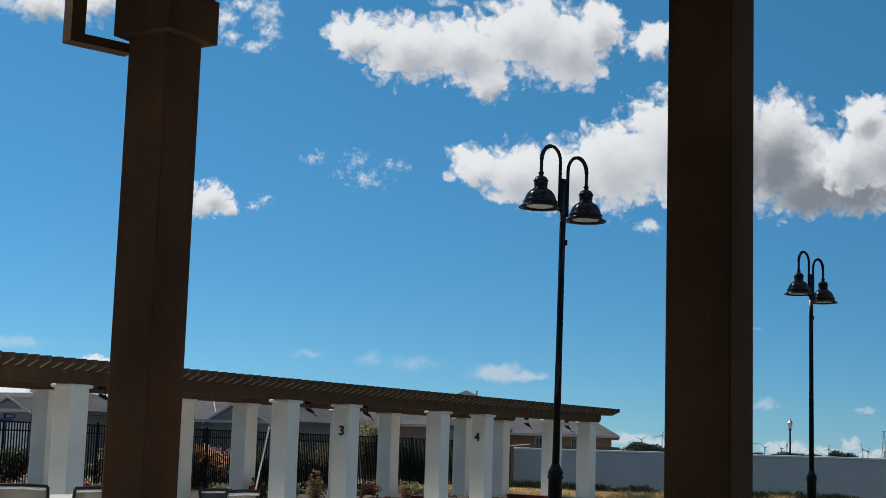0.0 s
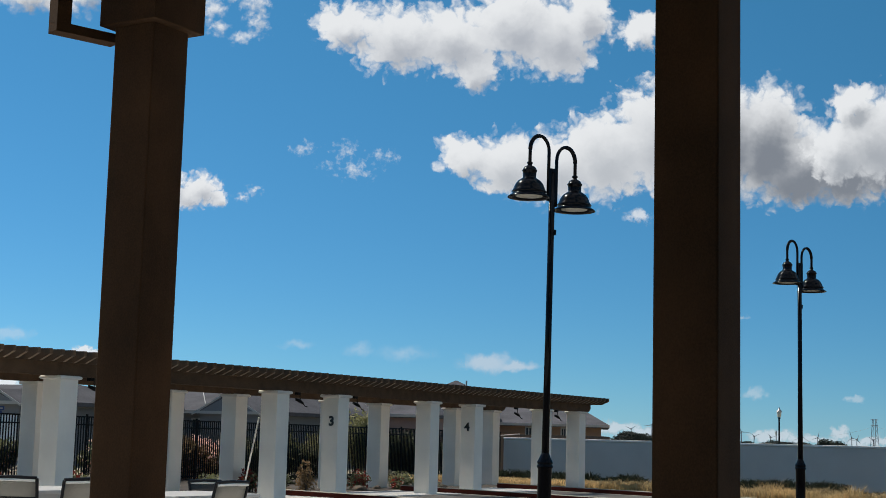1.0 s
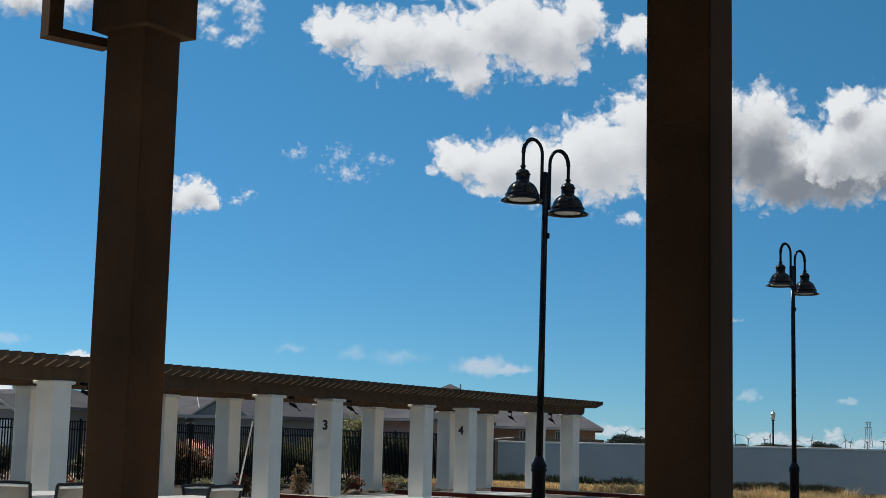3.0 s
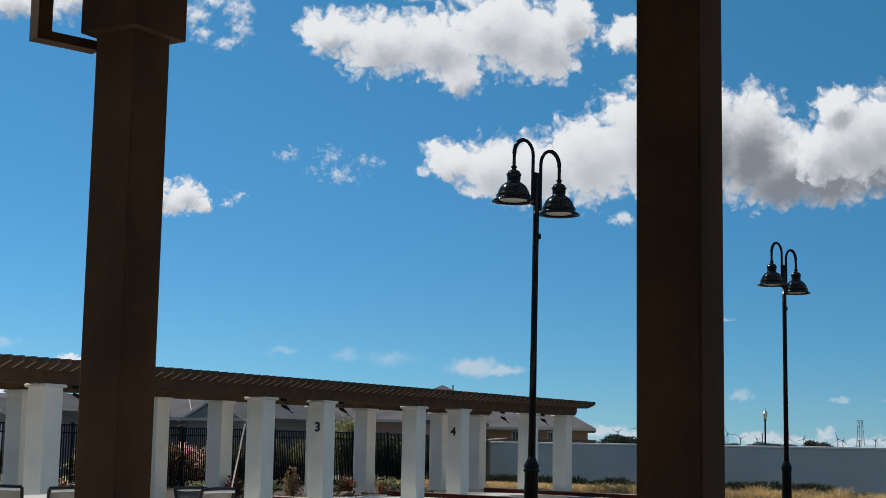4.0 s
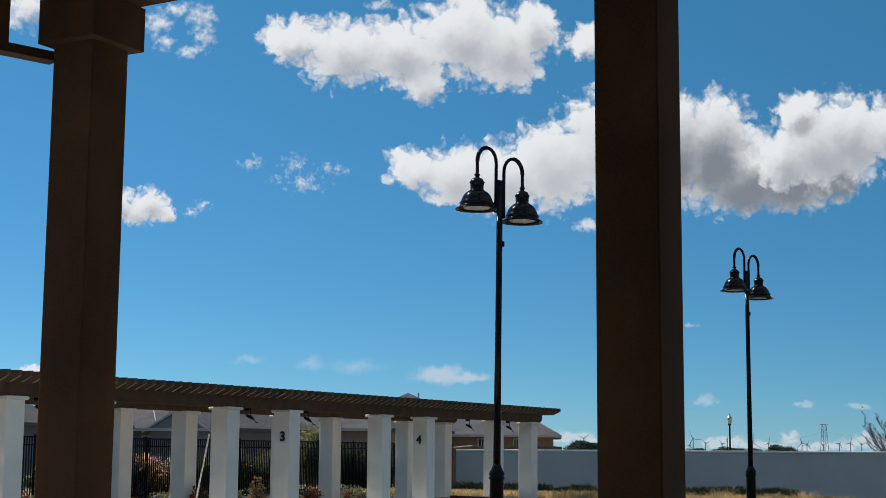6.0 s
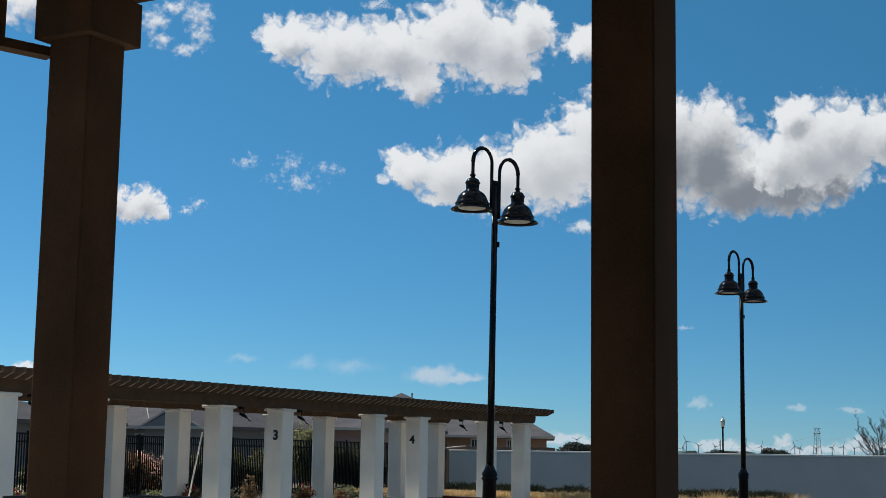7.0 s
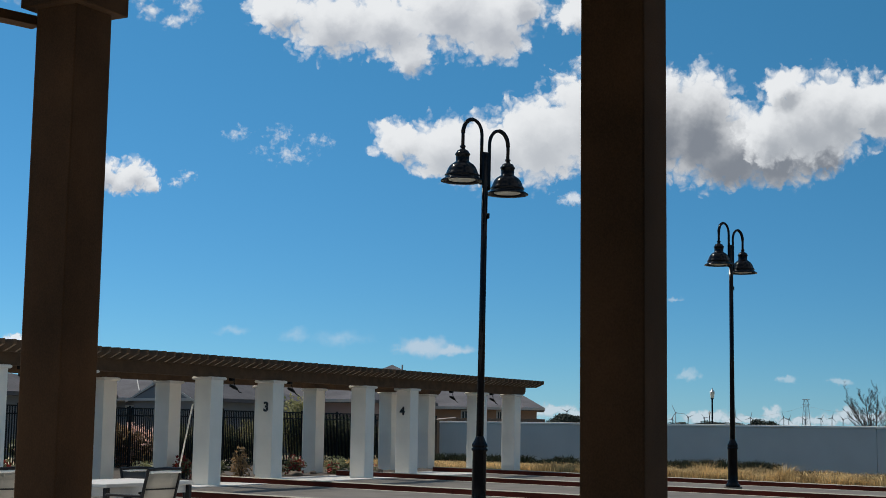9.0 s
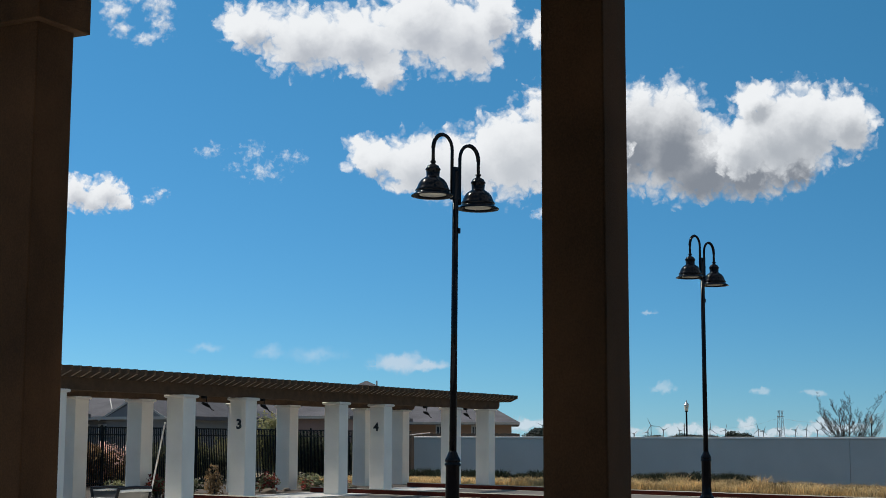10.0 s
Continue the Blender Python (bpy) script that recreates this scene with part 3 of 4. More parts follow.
def window(parent, x, y, z, w, h):
    bm = bmesh.new()
    for a in ((x, x + w, z, z + 0.09), (x, x + w, z + h - 0.09, z + h), (x, x + 0.09, z + 0.09, z + h - 0.09), (x + w - 0.09, x + w, z + 0.09, z + h - 0.09), (x + w / 2 - 0.03, x + w / 2 + 0.03, z + 0.09, z + h - 0.09)):
        box(bm, a[0], a[1], y - 0.05, y + 0.02, a[2], a[3])
    wn = part("window", bm, M_TRIM, parent, "white-trimmed window")
    part("pane", cube(x + 0.09, x + w - 0.09, y - 0.02, y - 0.005, z + 0.09, z + h - 0.09), M_PANE, wn)


def garage_door(parent, x, y, w, h):
    d = part("garage_door", cube(x, x + w, y - 0.04, y, 0.0, h), M_DOOR, parent, "pale panelled garage door")
    for k in range(4):
        part("panel", cube(x + 0.08, x + w - 0.08, y - 0.06, y - 0.041, 0.08 + k * h / 4, (k + 1) * h / 4 - 0.06), M_DOOR, d)


def house(label, x0, x1, y0, depth, eave, ridge, hip, wall, gables=(), windows=(), vents=(), over=0.5, turn=0.0, door=None):
    h = thing("house", ((x0 + x1) / 2, y0, 0), label, "house", "houses beyond the boundary", turn)
    ox = (x0 + x1) / 2
    a, b = x0 - ox, x1 - ox
    part("wall", cube(a, b, 0, depth, -0.1, eave - 0.1), wall, h)
    rf = part("roof", hip_roof(bmesh.new(), a - over, b + over, -over, depth + over, eave, ridge, hip), M_ROOF, h, "grey shingle roof")
    part("fascia", cube(a - over - 0.02, b + over + 0.02, -over - 0.04, -over, eave - 0.15, eave + 0.01), M_FASCIA, h)
    for gx, gw, peak, out, wall2 in gables:                 # gabled front bays
        gx -= ox
        part("gable_wall", cube(gx - gw / 2 + 0.25, gx + gw / 2 - 0.25, -out, -0.003, -0.1, eave - 0.12), wall2, h)
        lo = eave - 0.1

        def prism(half, y0, y1, zl, zp):
            bm = bmesh.new()
            a = [bm.verts.new(p) for p in ((gx - half, y0, zl), (gx + half, y0, zl), (gx, y0, zp))]
            b2 = [bm.verts.new((v.co.x, y1, v.co.z)) for v in a]
            bm.faces.new(a); bm.faces.new(b2[::-1])
            for i in range(3):
                bm.faces.new((a[i], b2[i], b2[(i + 1) % 3], a[(i + 1) % 3]))
            bmesh.ops.recalc_face_normals(bm, faces=bm.faces[:])
            return bm

        part("gable_roof", prism(gw / 2, -out - 0.2, depth * 0.45, lo, peak), M_ROOF, h)
        part("gable", prism(gw / 2 - 0.3, -out - 0.22, -out - 0.1, lo + 0.02, peak - 0.2), wall2, h, "shaded gable triangle")
        for s in (-1, 1):
            bm = bmesh.new()
            p0, p1 = Vector((gx + s * (gw / 2 + 0.08), 0, lo - 0.05)), Vector((gx, 0, peak + 0.03))
            q = [bm.verts.new((p.x, y, p.z + dz)) for y in (-out - 0.27, -out - 0.23) for p, dz in ((p0, -0.10), (p1, -0.10), (p1, 0.0), (p0, 0.0))]
            for f in ((0, 1, 2, 3), (7, 6, 5, 4), (0, 4, 5, 1), (3, 2, 6, 7), (0, 3, 7, 4), (1, 5, 6, 2)):
                bm.faces.new([q[k] for k in f])
            bmesh.ops.recalc_face_normals(bm, faces=bm.faces[:])
            part("bargeboard", bm, M_TRIM, h)
        part("band", cube(gx - gw / 2 + 0.2, gx + gw / 2 - 0.2, -out - 0.26, -out - 0.225, lo - 0.06, lo + 0.08), M_TRIM, h)
    for wx, wz, ww, wh in windows:
        window(h, wx - ox, -0.01, wz, ww, wh)
    if door:
        garage_door(h, door[0] - ox, door[1], door[2], door[3])
    for vx, vy, vz, vh in vents:
        part("vent_pipe", lathe(bmesh.new(), [(0.06, 0), (0.06, vh)], 10, (vx - ox, vy, vz)), M_TRIM, rf)
    return h


house("single-storey blue-grey house with a white-trimmed gable and grey shingle roof", -60, -47.6, 46, 8, 2.72, 3.6, 2.5, M_HOUSE_BLUE, gables=((-49.74, 2.9, 3.24, 0.6, M_HOUSE_BLUE),), windows=((-54, 0.9, 1.5, 1.3),), door=(-51.0, -0.61, 2.4, 2.1))
grey_house = house("single-storey grey house with two gabled bays and grey shingle roof", -62, -44.2, 58, 8, 2.66, 3.78, 2.5, M_HOUSE_BLUE, gables=((-46.56, 4.2, 3.56, 0.8, M_HOUSE_BLUE), (-54.1, 4.2, 3.56, 0.8, M_HOUSE_BLUE)),
                   windows=((-51.4, 1.0, 1.2, 1.3), (-49.6, 1.0, 0.8, 1.3)))
part("valley_flashing", tube(bmesh.new(), [(0.8, 3.97, 3.79), (3.52, 0.97, 3.045)], 0.03, 6), M_TRIM, grey_house, "pale metal flashing strip up the roof")
mauve_house = house("low mauve stucco house with taupe fascia and grey shingle roof", -57, -43.0, 70, 9, 2.88, 4.25, 2.5, M_HOUSE_GREY, windows=((-52.5, 1.45, 0.7, 1.15), (-47.6, 1.3, 1.2, 1.25)), turn=8)
for vx, vy, vz in ((-5.6, 2.2, 3.6), (-3.0, 1.7, 3.5), (-1.2, 2.6, 3.75), (2.2, 1.9, 3.55)):
    bm = cube(vx - 0.32, vx + 0.32, vy - 0.25, vy + 0.25, vz - 0.2, vz + 0.10)
    for v in bm.verts:
        if v.co.z > vz:
            v.co.x = vx + (v.co.x - vx) * 0.8
    part("roof_vent", bm, M_FRAME, mauve_house, "low dark box vent on the shingles")
house("single-storey tan stucco house with a hipped grey roof", -60, -38.3, 80.5, 9, 2.70, 3.85, 1.9, M_HOUSE_TAN, windows=((-43.1, 1.2, 0.5, 1.3), (-40.85, 1.2, 0.4, 1.3), (-52, 1.0, 1.5, 1.2)), turn=25)
house("house with a tall hipped grey roof behind its neighbours", -57.5, -46.0, 88, 11.5, 2.9, 5.85, 6.2, M_HOUSE_GREY, vents=((-51.0, 4.2, 4.9, 0.9),), turn=30)


# blue street sign seen over the fence
sg = thing("street_sign", (-33.0, 29.9, 0), "blue street name sign on a slim dark post", "sign", "", 40)
part("post", lathe(bmesh.new(), [(0.035, -0.05), (0.03, 2.15)], 10), M_IRON, sg)
plate = part("plate", cube(-0.02, 0.30, -0.012, 0.012, 2.02, 2.14, bevel=0.004), M_SIGN, sg, "blue name plate")
part("plate", cube(-0.26, 0.24, -0.05, -0.03, 1.90, 2.01, bevel=0.004), M_SIGN, sg, "blue name plate")
part("lettering", cube(0.03, 0.25, -0.016, -0.0125, 2.06, 2.10), M_TRIM, plate, "pale bar of lettering")


# ---- fence between the pergola and the houses ----
FX, FT = -31.1, 1.92
fence = thing("fence", (FX, 0, 0), "black iron picket fence with two upper rails", "fence")
for z in (FT - 0.02, FT - 0.25, 0.15):
    part("rail", cube(-0.02, 0.02, 12, 56.9, z - 0.02, z + 0.02), M_IRON, fence)
y = 12.2
while y < 57:
    part("post", cube(-0.027, 0.027, y - 0.027, y + 0.027, 0, FT + 0.06, bevel=0.006), M_IRON, fence)
    y += 2.44
picket_me, rest = None, bmesh.new()
for i in range(440):
    y = 12.3 + i * 0.1016
    if 24.0 < y < 54.0:
        if picket_me is None:
            picket_me = link_mesh("picket", cube(-0.014, 0.014, -0.014, 0.014, 0.08, FT), M_IRON)
        o = new("picket", picket_me)
        o.parent, o.location.y = fence, y
    else:
        box(rest, -0.011, 0.011, y - 0.011, y + 0.011, 0.08, FT)
tagged(part("pickets", rest, M_IRON, fence), kind="stuff")

# brown board fence just behind the boundary wall
bf = thing("board_fence", (0, 60, 0), "brown board fence showing just above the boundary wall", "fence")
part("rail", cube(-36, -27.3, 0.03, 0.07, 1.60, 1.69), M_BOARD, bf)
board_me = link_mesh("board", cube(0, 0.145, 0, 0.028, 0, 1.90), M_BOARD)
for i in range(58):
    o = new("board", board_me)
    o.parent, o.location = bf, (-36 + 0.15 * i, 0, -0.05 + 0.012 * math.sin(i * 2.3))
part("brace", tube(bmesh.new(), [(-32.9, -0.2, 1.76), (-31.7, -0.2, 1.87)], 0.028, 8), M_FASCIA, bf, "pale length of timber laid along the fence top")

# ---- plants ----
rnd = random.Random(7)


def leaf_cloud(centre, rad, n, size, seed, shell=0.35):
    """Many small bent leaves scattered through an uneven lobed crown."""
    r = random.Random(seed)
    lobes = [(Vector((r.uniform(-.5, .5) * rad[0], r.uniform(-.5, .5) * rad[1], r.uniform(-.45, .55) * rad[2])), r.uniform(.45, .75)) for _ in range(9)]
    vs, fs = [], []
    for _ in range(n):
        c, k = r.choice(lobes)
        d = Vector((r.gauss(0, 1), r.gauss(0, 1), r.gauss(0, 1))).normalized() * (r.random() ** shell) * k
        p = Vector(centre) + c + Vector((d.x * rad[0], d.y * rad[1], d.z * rad[2]))
        if p.z < 0.03:
            continue
        u = Vector((r.gauss(0, 1), r.gauss(0, 1), r.gauss(0, .8))).normalized()
        w = u.orthogonal().normalized()
        s = size * r.uniform(.6, 1.4)
        i = len(vs)
        vs += [p - u * s, p + w * s * .45 + Vector((0, 0, -.1 * s)), p + u * s, p - w * s * .45 + Vector((0, 0, -.1 * s))]
        fs += [(i, i + 1, i + 2), (i, i + 2, i + 3)]
    return vs, fs


def leaf_mesh(name, vs, fs, material):
    me = bpy.data.meshes.new(name)
    me.from_pydata(vs, [], fs)
    me.materials.append(material)
    return me


def shrub(at, rad, h, leaf, seed, label, bloom=None, n=1400, size=0.05, blooms=260):
    s = thing("shrub", at, label, "shrub")
    r = random.Random(seed)
    bm = bmesh.new()
    for _ in range(7):
        a, q = r.uniform(0, 6.28), r.uniform(.3, .7)
        tube(bm, [(0.05 * math.cos(a), 0.05 * math.sin(a), 0), (q * rad * .4 * math.cos(a), q * rad * .4 * math.sin(a), h * .4), (q * rad * math.cos(a + .4), q * rad * math.sin(a + .4), h * .85)], [0.02, 0.014, 0.005], 6)
    part("stems", bm, M_BARK, s)
    o = new("leaves", leaf_mesh("leaves", *leaf_cloud((0, 0, h * .52), (rad, rad, h * .52), n, size, seed), leaf))
    o.parent = s
    if bloom:
        o = new("blossoms", leaf_mesh("blossoms", *leaf_cloud((0, 0, h * .56), (rad, rad, h * .52), blooms, size * 1.1, seed + 50, .12), bloom))
        o.parent = s
    return s


for i, (y, rad, h, leaf, bloom) in enumerate((
        (24.2, 0.8, 1.3, M_LEAF_DARK, M_PINK), (26.0, 0.9, 1.5, M_LEAF, None), (27.4, 0.7, 0.9, M_LEAF_DARK, M_RED), (29.2, 0.8, 1.3, M_LEAF_DARK, M_PINK), (31.2, 0.7, 1.2, M_LEAF, M_PINK),
        (33.6, 0.9, 1.35, M_LEAF_DARK, M_PINK), (35.2, 0.9, 1.45, M_BRONZE, M_PINK), (36.9, 0.9, 1.35, M_BRONZE, M_PINK), (38.3, 0.95, 1.35, M_BRONZE, M_PINK), (40.4, 0.9, 1.5, M_LEAF_DARK, None),
        (42.0, 0.9, 1.55, M_LEAF, None), (43.6, 0.9, 1.5, M_LEAF_DARK, None), (45.2, 1.0, 1.7, M_LEAF, None), (47.1, 1.0, 2.45, M_LEAF, None), (49.0, 1.0, 1.75, M_LEAF_DARK, None), (50.2, 1.0, 1.75, M_LEAF_DARK, None), (51.0, 1.0, 1.6, M_LEAF_DARK, None), (53.0, 1.0, 1.6, M_LEAF_DARK, None))):
    shrub((FX - 0.95 + rnd.uniform(-.15, .15), y, -0.05), rad, h, leaf, 20 + i, "leafy shrub growing behind the iron fence" if bloom is None else "flowering shrub growing behind the iron fence", bloom, 3400, 0.07, 520)
for i, (x, y, rad, h, leaf, bloom) in enumerate((
        (-23.85, 32.7, 0.30, 0.85, M_BRONZE, None), (-24.3, 35.9, 0.38, 0.62, M_LEAF_DARK, M_RED), (-24.1, 37.8, 0.34, 0.34, M_LEAF_DARK, M_RED), (-24.2, 39.7, 0.4, 0.35, M_LEAF_DARK, M_RED), (-24.4, 31.0, 0.3, 0.6, M_LEAF_DARK, M_RED),
        (-25.6, 33.8, 0.45, 0.5, M_LEAF_DARK, None), (-26.0, 40.8, 0.5, 0.45, M_LEAF_DARK, None), (-25.8, 31.2, 0.4, 0.45, M_LEAF_DARK, None), (-24.5, 24.6, 0.45, 0.62, M_LEAF_DARK, M_RED), (-24.4, 22.2, 0.4, 0.6, M_LEAF_DARK, M_RED),
        (-25.0, 26.4, 0.4, 0.6, M_LEAF, M_PINK))):
    shrub((x, y, -0.05), rad, h, leaf, 60 + i, "low shrub in the planting strip beside the pergola", bloom, 500, 0.045, 160)


def boulder(at, size, seed):
    r = random.Random(seed)
    bm = bmesh.new()
    bmesh.ops.create_icosphere(bm, subdivisions=3, radius=1)
    for v in bm.verts:
        k = 1 + 0.35 * noise.noise(v.co * 1.3 + Vector((seed, 0, 0))) + 0.12 * noise.noise(v.co * 4)
        v.co = Vector((v.co.x * k * size, v.co.y * k * size * 0.8, max(-0.35, v.co.z * k * 0.62) * size))
    tagged(new("boulder", link_mesh("boulder", bm, M_ROCK, True)), "rounded tan boulder lying in the planting bed", "rock", "boulders").matrix_world = pose(*at, 0, 0, r.uniform(0, 90))


for i, (x, y, size) in enumerate(((-24.15, 32.3, 0.17), (-23.8, 35.2, 0.2), (-23.9, 38.6, 0.15), (-24.0, 40.2, 0.14), (-24.3, 36.9, 0.13))):
    boulder((x, y, 0.03), size, 3 + i)


def grass(name, x0, x1, y0, y1, n, h0, h1, material, seed, label, width=0.012):
    r = random.Random(seed)
    vs, fs = [], []
    per = 110
    clumps = [(r.uniform(x0, x1), r.uniform(y0, y1), r.uniform(.4, 1.35)) for _ in range(n // per)]
    for cx, cy, k in clumps:
        for _ in range(per):
            a, d = r.uniform(0, 6.28), r.random() ** .6 * .3 * k
            bx, by = cx + d * math.cos(a), cy + d * math.sin(a)
            h = r.uniform(h0, h1) * k
            lean = r.uniform(.1, .75) * h
            b = r.uniform(0, 6.28)
            tx, ty = math.cos(a) * lean, math.sin(a) * lean
            wx, wy = math.cos(b) * width, math.sin(b) * width
            i = len(vs)
            vs += [(bx - wx, by - wy, 0), (bx + wx, by + wy, 0), (bx + tx * .35 + wx * .8, by + ty * .35 + wy * .8, h * .65), (bx + tx * .35 - wx * .8, by + ty * .35 - wy * .8, h * .65), (bx + tx, by + ty, h * r.uniform(.75, 1))]
            fs += [(i, i + 1, i + 2, i + 3), (i + 3, i + 2, i + 4)]
    return tagged(new(name, leaf_mesh(name, vs, fs, material)), label, "grass", "", "stuff")


on_fall(grass("grass", -20.6, 12, 44.6, 46.6, 58000, 0.20, 0.36, M_GRASS, 3, "dry straw-coloured ornamental grass in low mounds", 0.010))
on_fall(grass("grass_back", -20.6, 12, 46.6, 50.5, 42000, 0.18, 0.34, M_GRASS, 9, "dry straw-coloured grass along the back of the planting strip", 0.012))
grass("grass_far", -30.0, -20.6, 45.6, 49.5, 30000, 0.10, 0.21, M_GRASS, 8, "dry straw-coloured grass below the boundary wall", 0.012)
grass("ground_cover", -30.7, -26.0, 23, 53, 7000, 0.08, 0.2, M_TUFT, 12, "low dark green ground cover along the iron fence", 0.02)
on_fall(grass("tall_grass", -20, 12, 45, 48, 660, 0.6, 0.95, M_GRASS, 4, "tall pale seed stalks above the dry grass", 0.007))
grass("green_tufts", -30.5, -15.0, 49.8, 53.5, 17000, 0.20, 0.42, M_TUFT, 5, "dark green strap-leaved tufts below the wall", 0.022)
on_fall(grass("green_tuft", -15.0, 11, 45.6, 48, 1800, 0.22, 0.38, M_TUFT, 6, "sparse dark green tufts among the dry grass", 0.018))


def bough(bm, p, az, tilt, length, rad, depth, r):
    """A branch that leaves at a low angle and bends upward, with side shoots and short spurs."""
    pts, rr, q = [Vector(p)], [rad], Vector(p)
    steps = 8
    for i in range(steps):
        tilt = min(1.3, tilt + r.uniform(0.0, 0.13))
        az += r.uniform(-0.14, 0.14)
        d = Vector((math.cos(az) * math.cos(tilt), math.sin(az) * math.cos(tilt), math.sin(tilt)))
        q = q + d * length / steps
        pts.append(q.copy())
        rr.append(rad * (1 - 0.72 * (i + 1) / steps))
        if depth and i >= 1 and r.random() < 0.72:
            bough(bm, q, az + r.choice((-1, 1)) * r.uniform(0.5, 1.2), tilt * r.uniform(0.45, 0.9), length * r.uniform(0.28, 0.5), rr[-1] * 0.7, depth - 1, r)
        elif r.random() < 0.85:
            a, k = r.uniform(0, 6.28), r.uniform(0.06, 0.13)
            tube(bm, [q, q + Vector((math.cos(a) * k, math.sin(a) * k, k * 0.8))], [0.010, 0.006], 4)
    tube(bm, pts, rr, 5)


def bare_tree(at, size, seed, boughs, label):
    t = thing("bare_tree", at, label, "tree", "bare trees")
    r = random.Random(seed)
    part("trunk", tube(bmesh.new(), [(0, 0, 0), (0.03, 0, 0.6 * size), (0, 0.02, 1.25 * size)], [0.12 * size, 0.10 * size, 0.085 * size], 8), M_BARK, t)
    for i in range(boughs):
        bm = bmesh.new()
        bough(bm, (0, 0, (0.9 + 0.045 * i) * size), i * 2.4 + r.uniform(-0.3, 0.3), r.uniform(0.2, 0.8) + 0.04 * i, r.uniform(2.2, 2.9) * size, 0.045 * size, 2, r)
        part("branch", bm, M_BARK, t)


bare_tree((-16.95, 79, -0.05), 0.84, 11, 11, "leafless young tree with upswept budding branches")


def far_tree(at, w, h, seed):
    t = thing("tree", at, "dark evergreen tree far across the flat land", "tree", "far trees")
    part("trunk", tube(bmesh.new(), [(0, 0, 0), (0, 0, h * .5)], [w * .05, w * .03], 7), M_BARK, t)
    o = new("crown", leaf_mesh("crown", *leaf_cloud((0, 0, h * .62), (w * .55, w * .55, h * .42), 2600, h * .065, seed), M_FARTREE))
    o.parent = t


def ray_place(x, d):
    """Ground point d metres out along the bearing of column x of the opening view."""
    a = radians(31.28) - math.atan((x - 784) / 2600)
    return (-math.sin(a) * d, math.cos(a) * d, -0.06)


for i, (x, d, w, h) in enumerate(((1110, 560, 6, 4.8), (1122, 540, 7, 5.8), (1134, 520, 8, 6.6), (1147, 540, 8, 5.9), (1160, 560, 6, 4.9), (1176, 640, 6, 4.2),
                                  (1372, 700, 8, 4.6), (1388, 680, 10, 5.2), (1402, 690, 8, 4.8), (1420, 720, 10, 4.9), (1434, 700, 8, 4.5),
                                  (1466, 640, 8, 4.6), (1476, 620, 9, 5.6), (1488, 640, 9, 5.2), (1500, 650, 8, 4.6), (1330, 720, 9, 4.6), (1250, 700, 9, 4.8))):
    far_tree(ray_place(x, d), w, h, 100 + i)


# ---- far wind turbines, pylon and lanterns ----
def turbine(at, hub, blade, spin, turn):
    t = thing("wind_turbine", at, "pale three-bladed wind turbine on a tapering tower", "wind turbine", "wind farm", turn)
    part("tower", lathe(bmesh.new(), [(1.4, 0), (0.8, hub)], 12), M_TURBINE, t)
    part("nacelle", cube(-1.6, 1.6, -2.5, 3.5, hub - 1.2, hub + 1.8, bevel=0.4), M_TURBINE, t)
    for k in range(3):
        a = radians(spin + 120 * k)
        bm = bmesh.new()
        pts = [(math.sin(a) * blade * f, -3.2, hub + math.cos(a) * blade * f) for f in (0, .15, .5, 1)]
        tube(bm, pts, [0.6, 0.9, 0.6, 0.2], 6)
        part("blade", bm, M_TURBINE, t)


for x, y_hub, blade, spin in ((1168, 776, 23, 20), (1132, 783, 18, 55), (1326, 789, 24, -25), (1348, 797, 17, 65), (1320, 800, 16, 20), (1295, 802, 14, 50), (1377, 799, 15, 75),
                              (1432, 798, 24, 5), (1460, 800, 17, 12), (1520, 801, 18, -15), (1529, 804, 14, 20), (1558, 805, 16, 60), (1587, 804, 15, 35), (1607, 803, 15, 15), (1627, 806, 14, 70)):
    hz = 796.4 + 0.0307 * (x - 784)
    turbine(ray_place(x, 4000), max(14.0, 1.5 + (hz + 4 - y_hub) / 2600 * 4000), blade, spin, 30 + (x * 7) % 40 - 20)


def pylon(at, h, w):
    p = thing("pylon", at, "grey steel lattice power pylon", "pylon", "", 12)
    for sx in (-1, 1):
        bm = bmesh.new()
        for dx, dy in ((-1, -1), (1, -1), (1, 1), (-1, 1)):
            tube(bm, [(sx * w + dx * 2.1, dy * 2.1, 0), (sx * w * .6 + dx * .5, dy * .5, h)], 0.17, 5)
        for k in range(7):
            z0, z1 = h * k / 7, h * (k + 1) / 7
            s0, s1 = 2.1 - 1.6 * k / 7, 2.1 - 1.6 * (k + 1) / 7
            c0, c1 = sx * w * (1 - .4 * k / 7), sx * w * (1 - .4 * (k + 1) / 7)
            for sg in (-1, 1):
                tube(bm, [(c0 - sg * s0, -s0, z0), (c1 + sg * s1, -s1, z1)], 0.1, 4)
        part("mast", bm, M_STEEL, p)
    for z in (h * .82, h * .98):
        part("crossarm", tube(bmesh.new(), [(-w * 1.5, 0, z), (w * 1.5, 0, z)], 0.3, 5), M_STEEL, p)
    return p


pylon(ray_place(1560.5, 1500), 33, 2.4)
for k, (x, d, z0) in enumerate(((1420, 2300, 28), (1800, 900, 24))):
    a, b = Vector(ray_place(1560.5, 1500)) + Vector((0, 0, 26)), Vector(ray_place(x, d)) + Vector((0, 0, z0))
    pts = [a.lerp(b, f) - Vector((0, 0, 30 * f * (1 - f))) for f in [i / 16 for i in range(17)]]
    tagged(new("power_line", link_mesh("power_line", tube(bmesh.new(), pts, 0.07, 4), M_STEEL)), "thin power line sagging away from the pylon", "power line", "power lines")


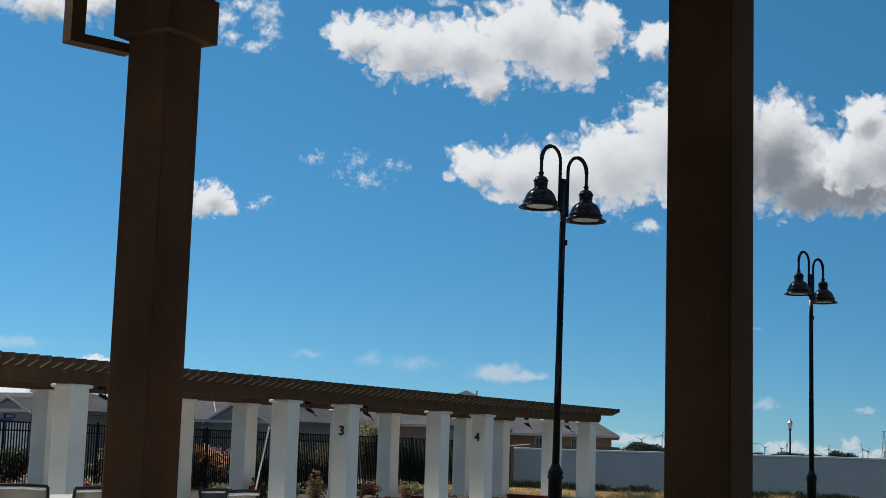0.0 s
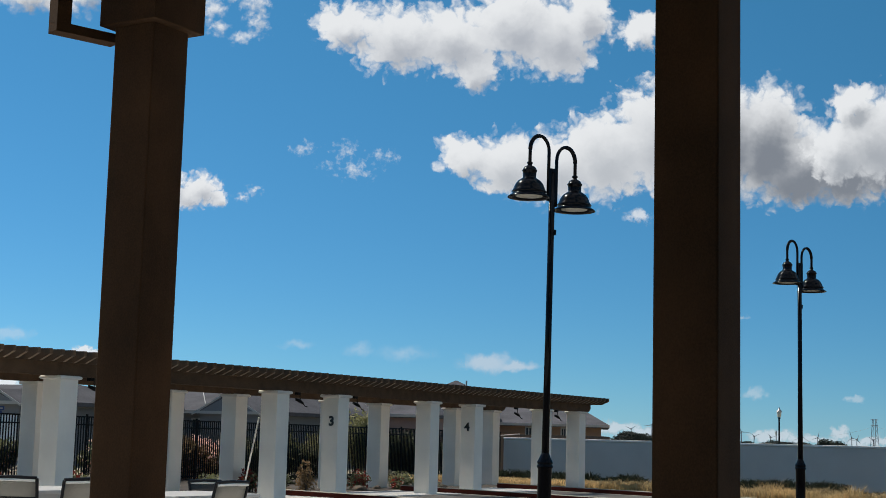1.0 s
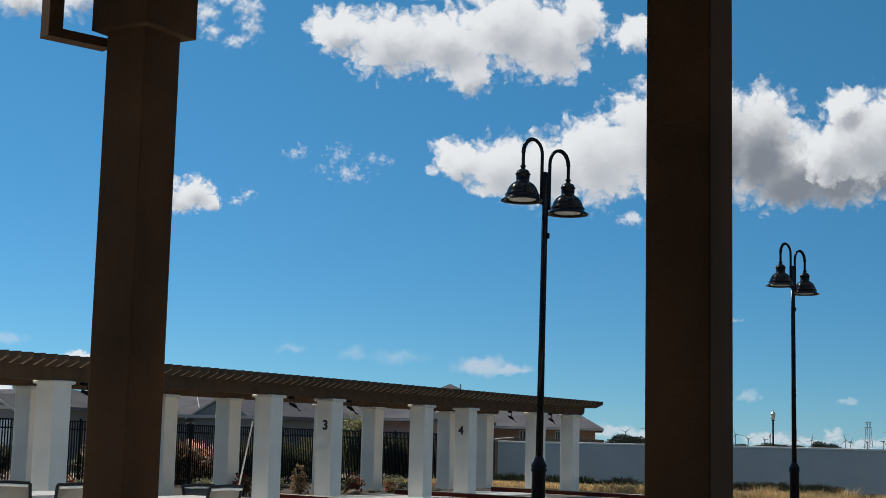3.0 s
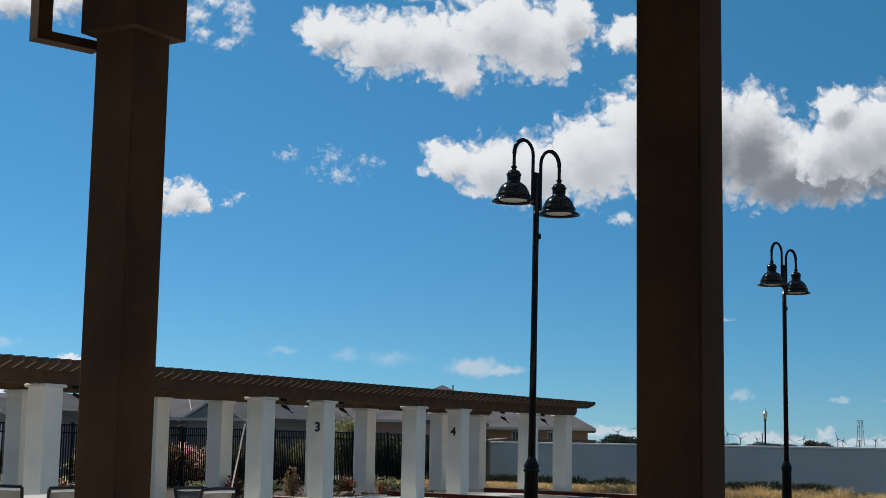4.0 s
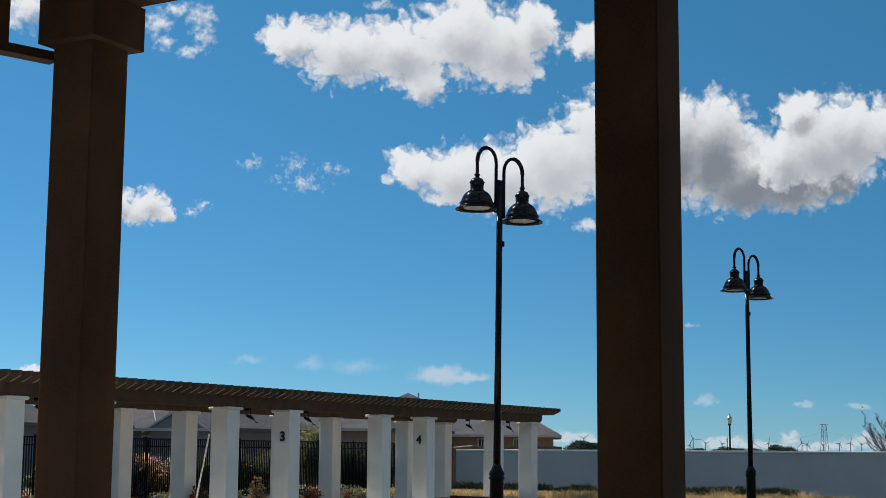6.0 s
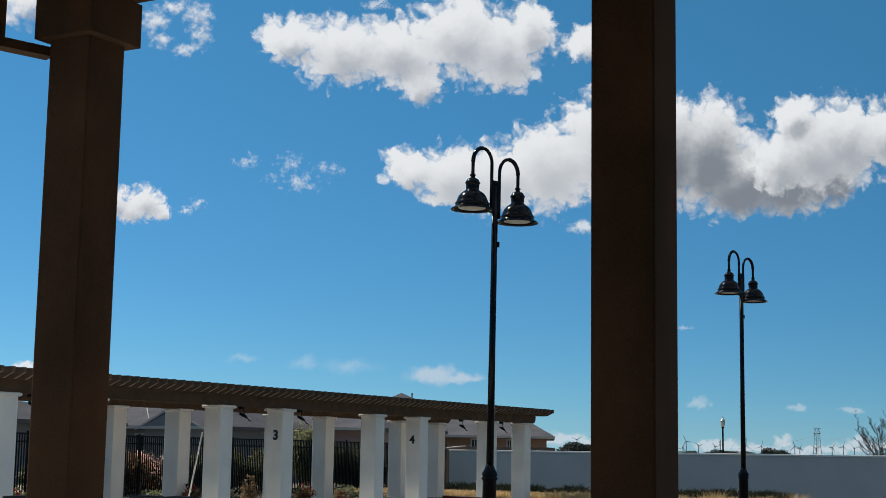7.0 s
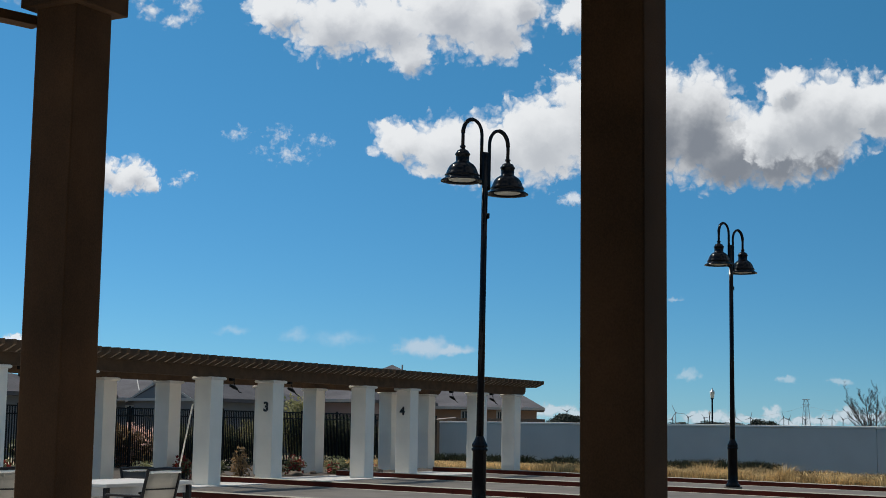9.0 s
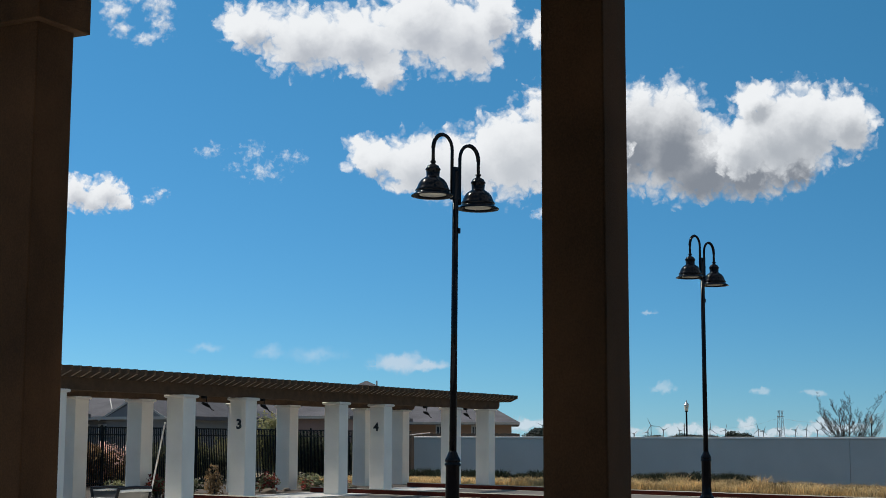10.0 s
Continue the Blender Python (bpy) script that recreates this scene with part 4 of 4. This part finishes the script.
def lantern(at, h):
    t = thing("lantern_post", at, "slim dark lantern post with a pale glass head", "street lamp", "lantern posts")
    part("pole", lathe(bmesh.new(), [(0.11, 0), (0.09, 0.6), (0.07, 0.65), (0.06, h - 0.75), (0.11, h - 0.72), (0.11, h - 0.66)], 14), M_LAMP, t)
    hd = part("lantern", lathe(bmesh.new(), [(0.09, h - 0.66), (0.14, h - 0.55), (0.17, h - 0.32), (0.16, h - 0.24)], 12), M_LENS, t, "pale glass lantern")
    part("cap", lathe(bmesh.new(), [(0.21, h - 0.24), (0.12, h - 0.12), (0.05, h - 0.03), (0.02, h + 0.1)], 12), M_STEEL, hd)


lantern(ray_place(1392.5, 108), 4.45)
lantern(ray_place(1387, 235), 4.4)
lantern(ray_place(1728, 150), 4.1)


# ---- patio furniture ----
def sling_chair(at, turn, fabric, label):
    c = thing("patio_chair", at, label, "chair", "patio chairs", turn)
    for s in (-1, 1):
        x = 0.28 * s
        part("side_frame", tube(bmesh.new(), [(x, 0.30, 0.0), (x, 0.27, 0.41), (x, -0.20, 0.40), (x, -0.26, 0.55), (x, -0.36, 0.94)], 0.019, 8), M_FRAME, c)
        part("back_leg", tube(bmesh.new(), [(x, -0.30, 0.0), (x, -0.19, 0.40)], 0.018, 8), M_FRAME, c)
        part("armrest", cube(x - 0.03, x + 0.03, -0.28, 0.26, 0.63, 0.66, bevel=0.012), M_FRAME, c)
        part("arm_support", tube(bmesh.new(), [(x, 0.24, 0.40), (x, 0.23, 0.64)], 0.016, 8), M_FRAME, c)
    bm = bmesh.new()
    pr = [(0.26, 0.425), (0.05, 0.40), (-0.18, 0.405), (-0.235, 0.47), (-0.27, 0.58), (-0.31, 0.75), (-0.352, 0.915)]
    rows = [[bm.verts.new((x, y, z - 0.015 * (1 - (x / 0.27) ** 2))) for x in (-0.265, -0.13, 0, 0.13, 0.265)] for y, z in pr]
    for a, b in zip(rows, rows[1:]):
        for i in range(4):
            bm.faces.new((a[i], a[i + 1], b[i + 1], b[i]))
    bmesh.ops.solidify(bm, geom=bm.faces[:], thickness=0.008)
    part("sling", bm, fabric, c, smooth=True)
    part("top_rail", tube(bmesh.new(), [(-0.28, -0.362, 0.945), (0, -0.372, 0.955), (0.28, -0.362, 0.945)], 0.02, 8), M_FRAME, c)
    # sunlit line under the top rail, put in as a pale bar
    part("sunlit_band", tube(bmesh.new(), [(-0.262, -0.372, 0.915), (0, -0.38, 0.922), (0.262, -0.372, 0.915)], 0.016, 8), M_CAP, c, "pale bar standing in for sunlight along the top of the sling")
    part("back_rail", tube(bmesh.new(), [(-0.27, -0.315, 0.72), (0.27, -0.315, 0.72)], 0.009, 6), M_FRAME, c)
    return c


def patio_table(at, turn, w, d):
    t = thing("patio_table", at, "square patio table with a pale top on dark metal legs", "table", "patio tables", turn)
    part("tabletop", cube(-w / 2, w / 2, -d / 2, d / 2, 0.72, 0.765, bevel=0.01), M_TABLE, t)
    part("apron", cube(-w / 2 + 0.06, w / 2 - 0.06, -d / 2 + 0.06, d / 2 - 0.06, 0.62, 0.717), M_TABLE, t)
    for sx in (-1, 1):
        for sy in (-1, 1):
            part("leg", cube(sx * (w / 2 - 0.04) - 0.03, sx * (w / 2 - 0.04) + 0.03, sy * (d / 2 - 0.04) - 0.03, sy * (d / 2 - 0.04) + 0.03, 0, 0.718, bevel=0.006), M_FRAME, t)


patio_table((-12.12, 14.15, 0), 90, 1.6, 1.04)
patio_table((-13.95, 13.6, 0), 90, 1.6, 1.04)
sling_chair((-11.33, 13.62, 0), 88, M_SLING, "beige sling patio chair with a dark metal frame")
sling_chair((-12.4, 15.2, 0), 262, M_SLING_SHADED, "sling patio chair with shade put into its grey fabric and a dark metal frame").scale.z = 0.93
sling_chair((-13.14, 12.37, 0), 34, M_SLING, "beige sling patio chair with a dark metal frame")
sling_chair((-12.40, 12.54, 0), 66, M_SLING, "beige sling patio chair with a dark metal frame")

pole = thing("pole", (0, 0, 0), "slim white pole leaning against a pergola column", "pole")
part("shaft", tube(bmesh.new(), [(-22.68, 28.5, 0.02), (-21.95, 28.10, 1.92)], 0.02, 8), M_CAP, pole)
part("tip", tube(bmesh.new(), [(-22.685, 28.503, 0.015), (-22.65, 28.484, 0.10)], 0.027, 8), M_FRAME, pole)

# unseen glowing cumulus round the rest of the sky, added as white fill light
for k, (az, el, w, h) in enumerate(((75, 24, 900, 300), (125, 42, 900, 300), (172, 24, 900, 260), (212, 30, 1500, 500), (246, 22, 1800, 560), (285, 32, 1600, 520), (232, 56, 1600, 700), (60, 62, 1300, 600), (300, 60, 1500, 600), (150, 66, 1700, 800), (190, 50, 1600, 620), (262, 46, 1700, 700), (20, 84, 1500, 800), (215, 80, 1600, 800))):
    ob = cloud([(784 - w * 0.25, 441, w * 0.3, h * 0.45), (784 + w * 0.05, 420, w * 0.33, h * 0.5), (784 + w * 0.3, 455, w * 0.25, h * 0.4)], "unseen white cumulus cloud added as fill light", 30 + k, 0.9, 0.5, cell=110)
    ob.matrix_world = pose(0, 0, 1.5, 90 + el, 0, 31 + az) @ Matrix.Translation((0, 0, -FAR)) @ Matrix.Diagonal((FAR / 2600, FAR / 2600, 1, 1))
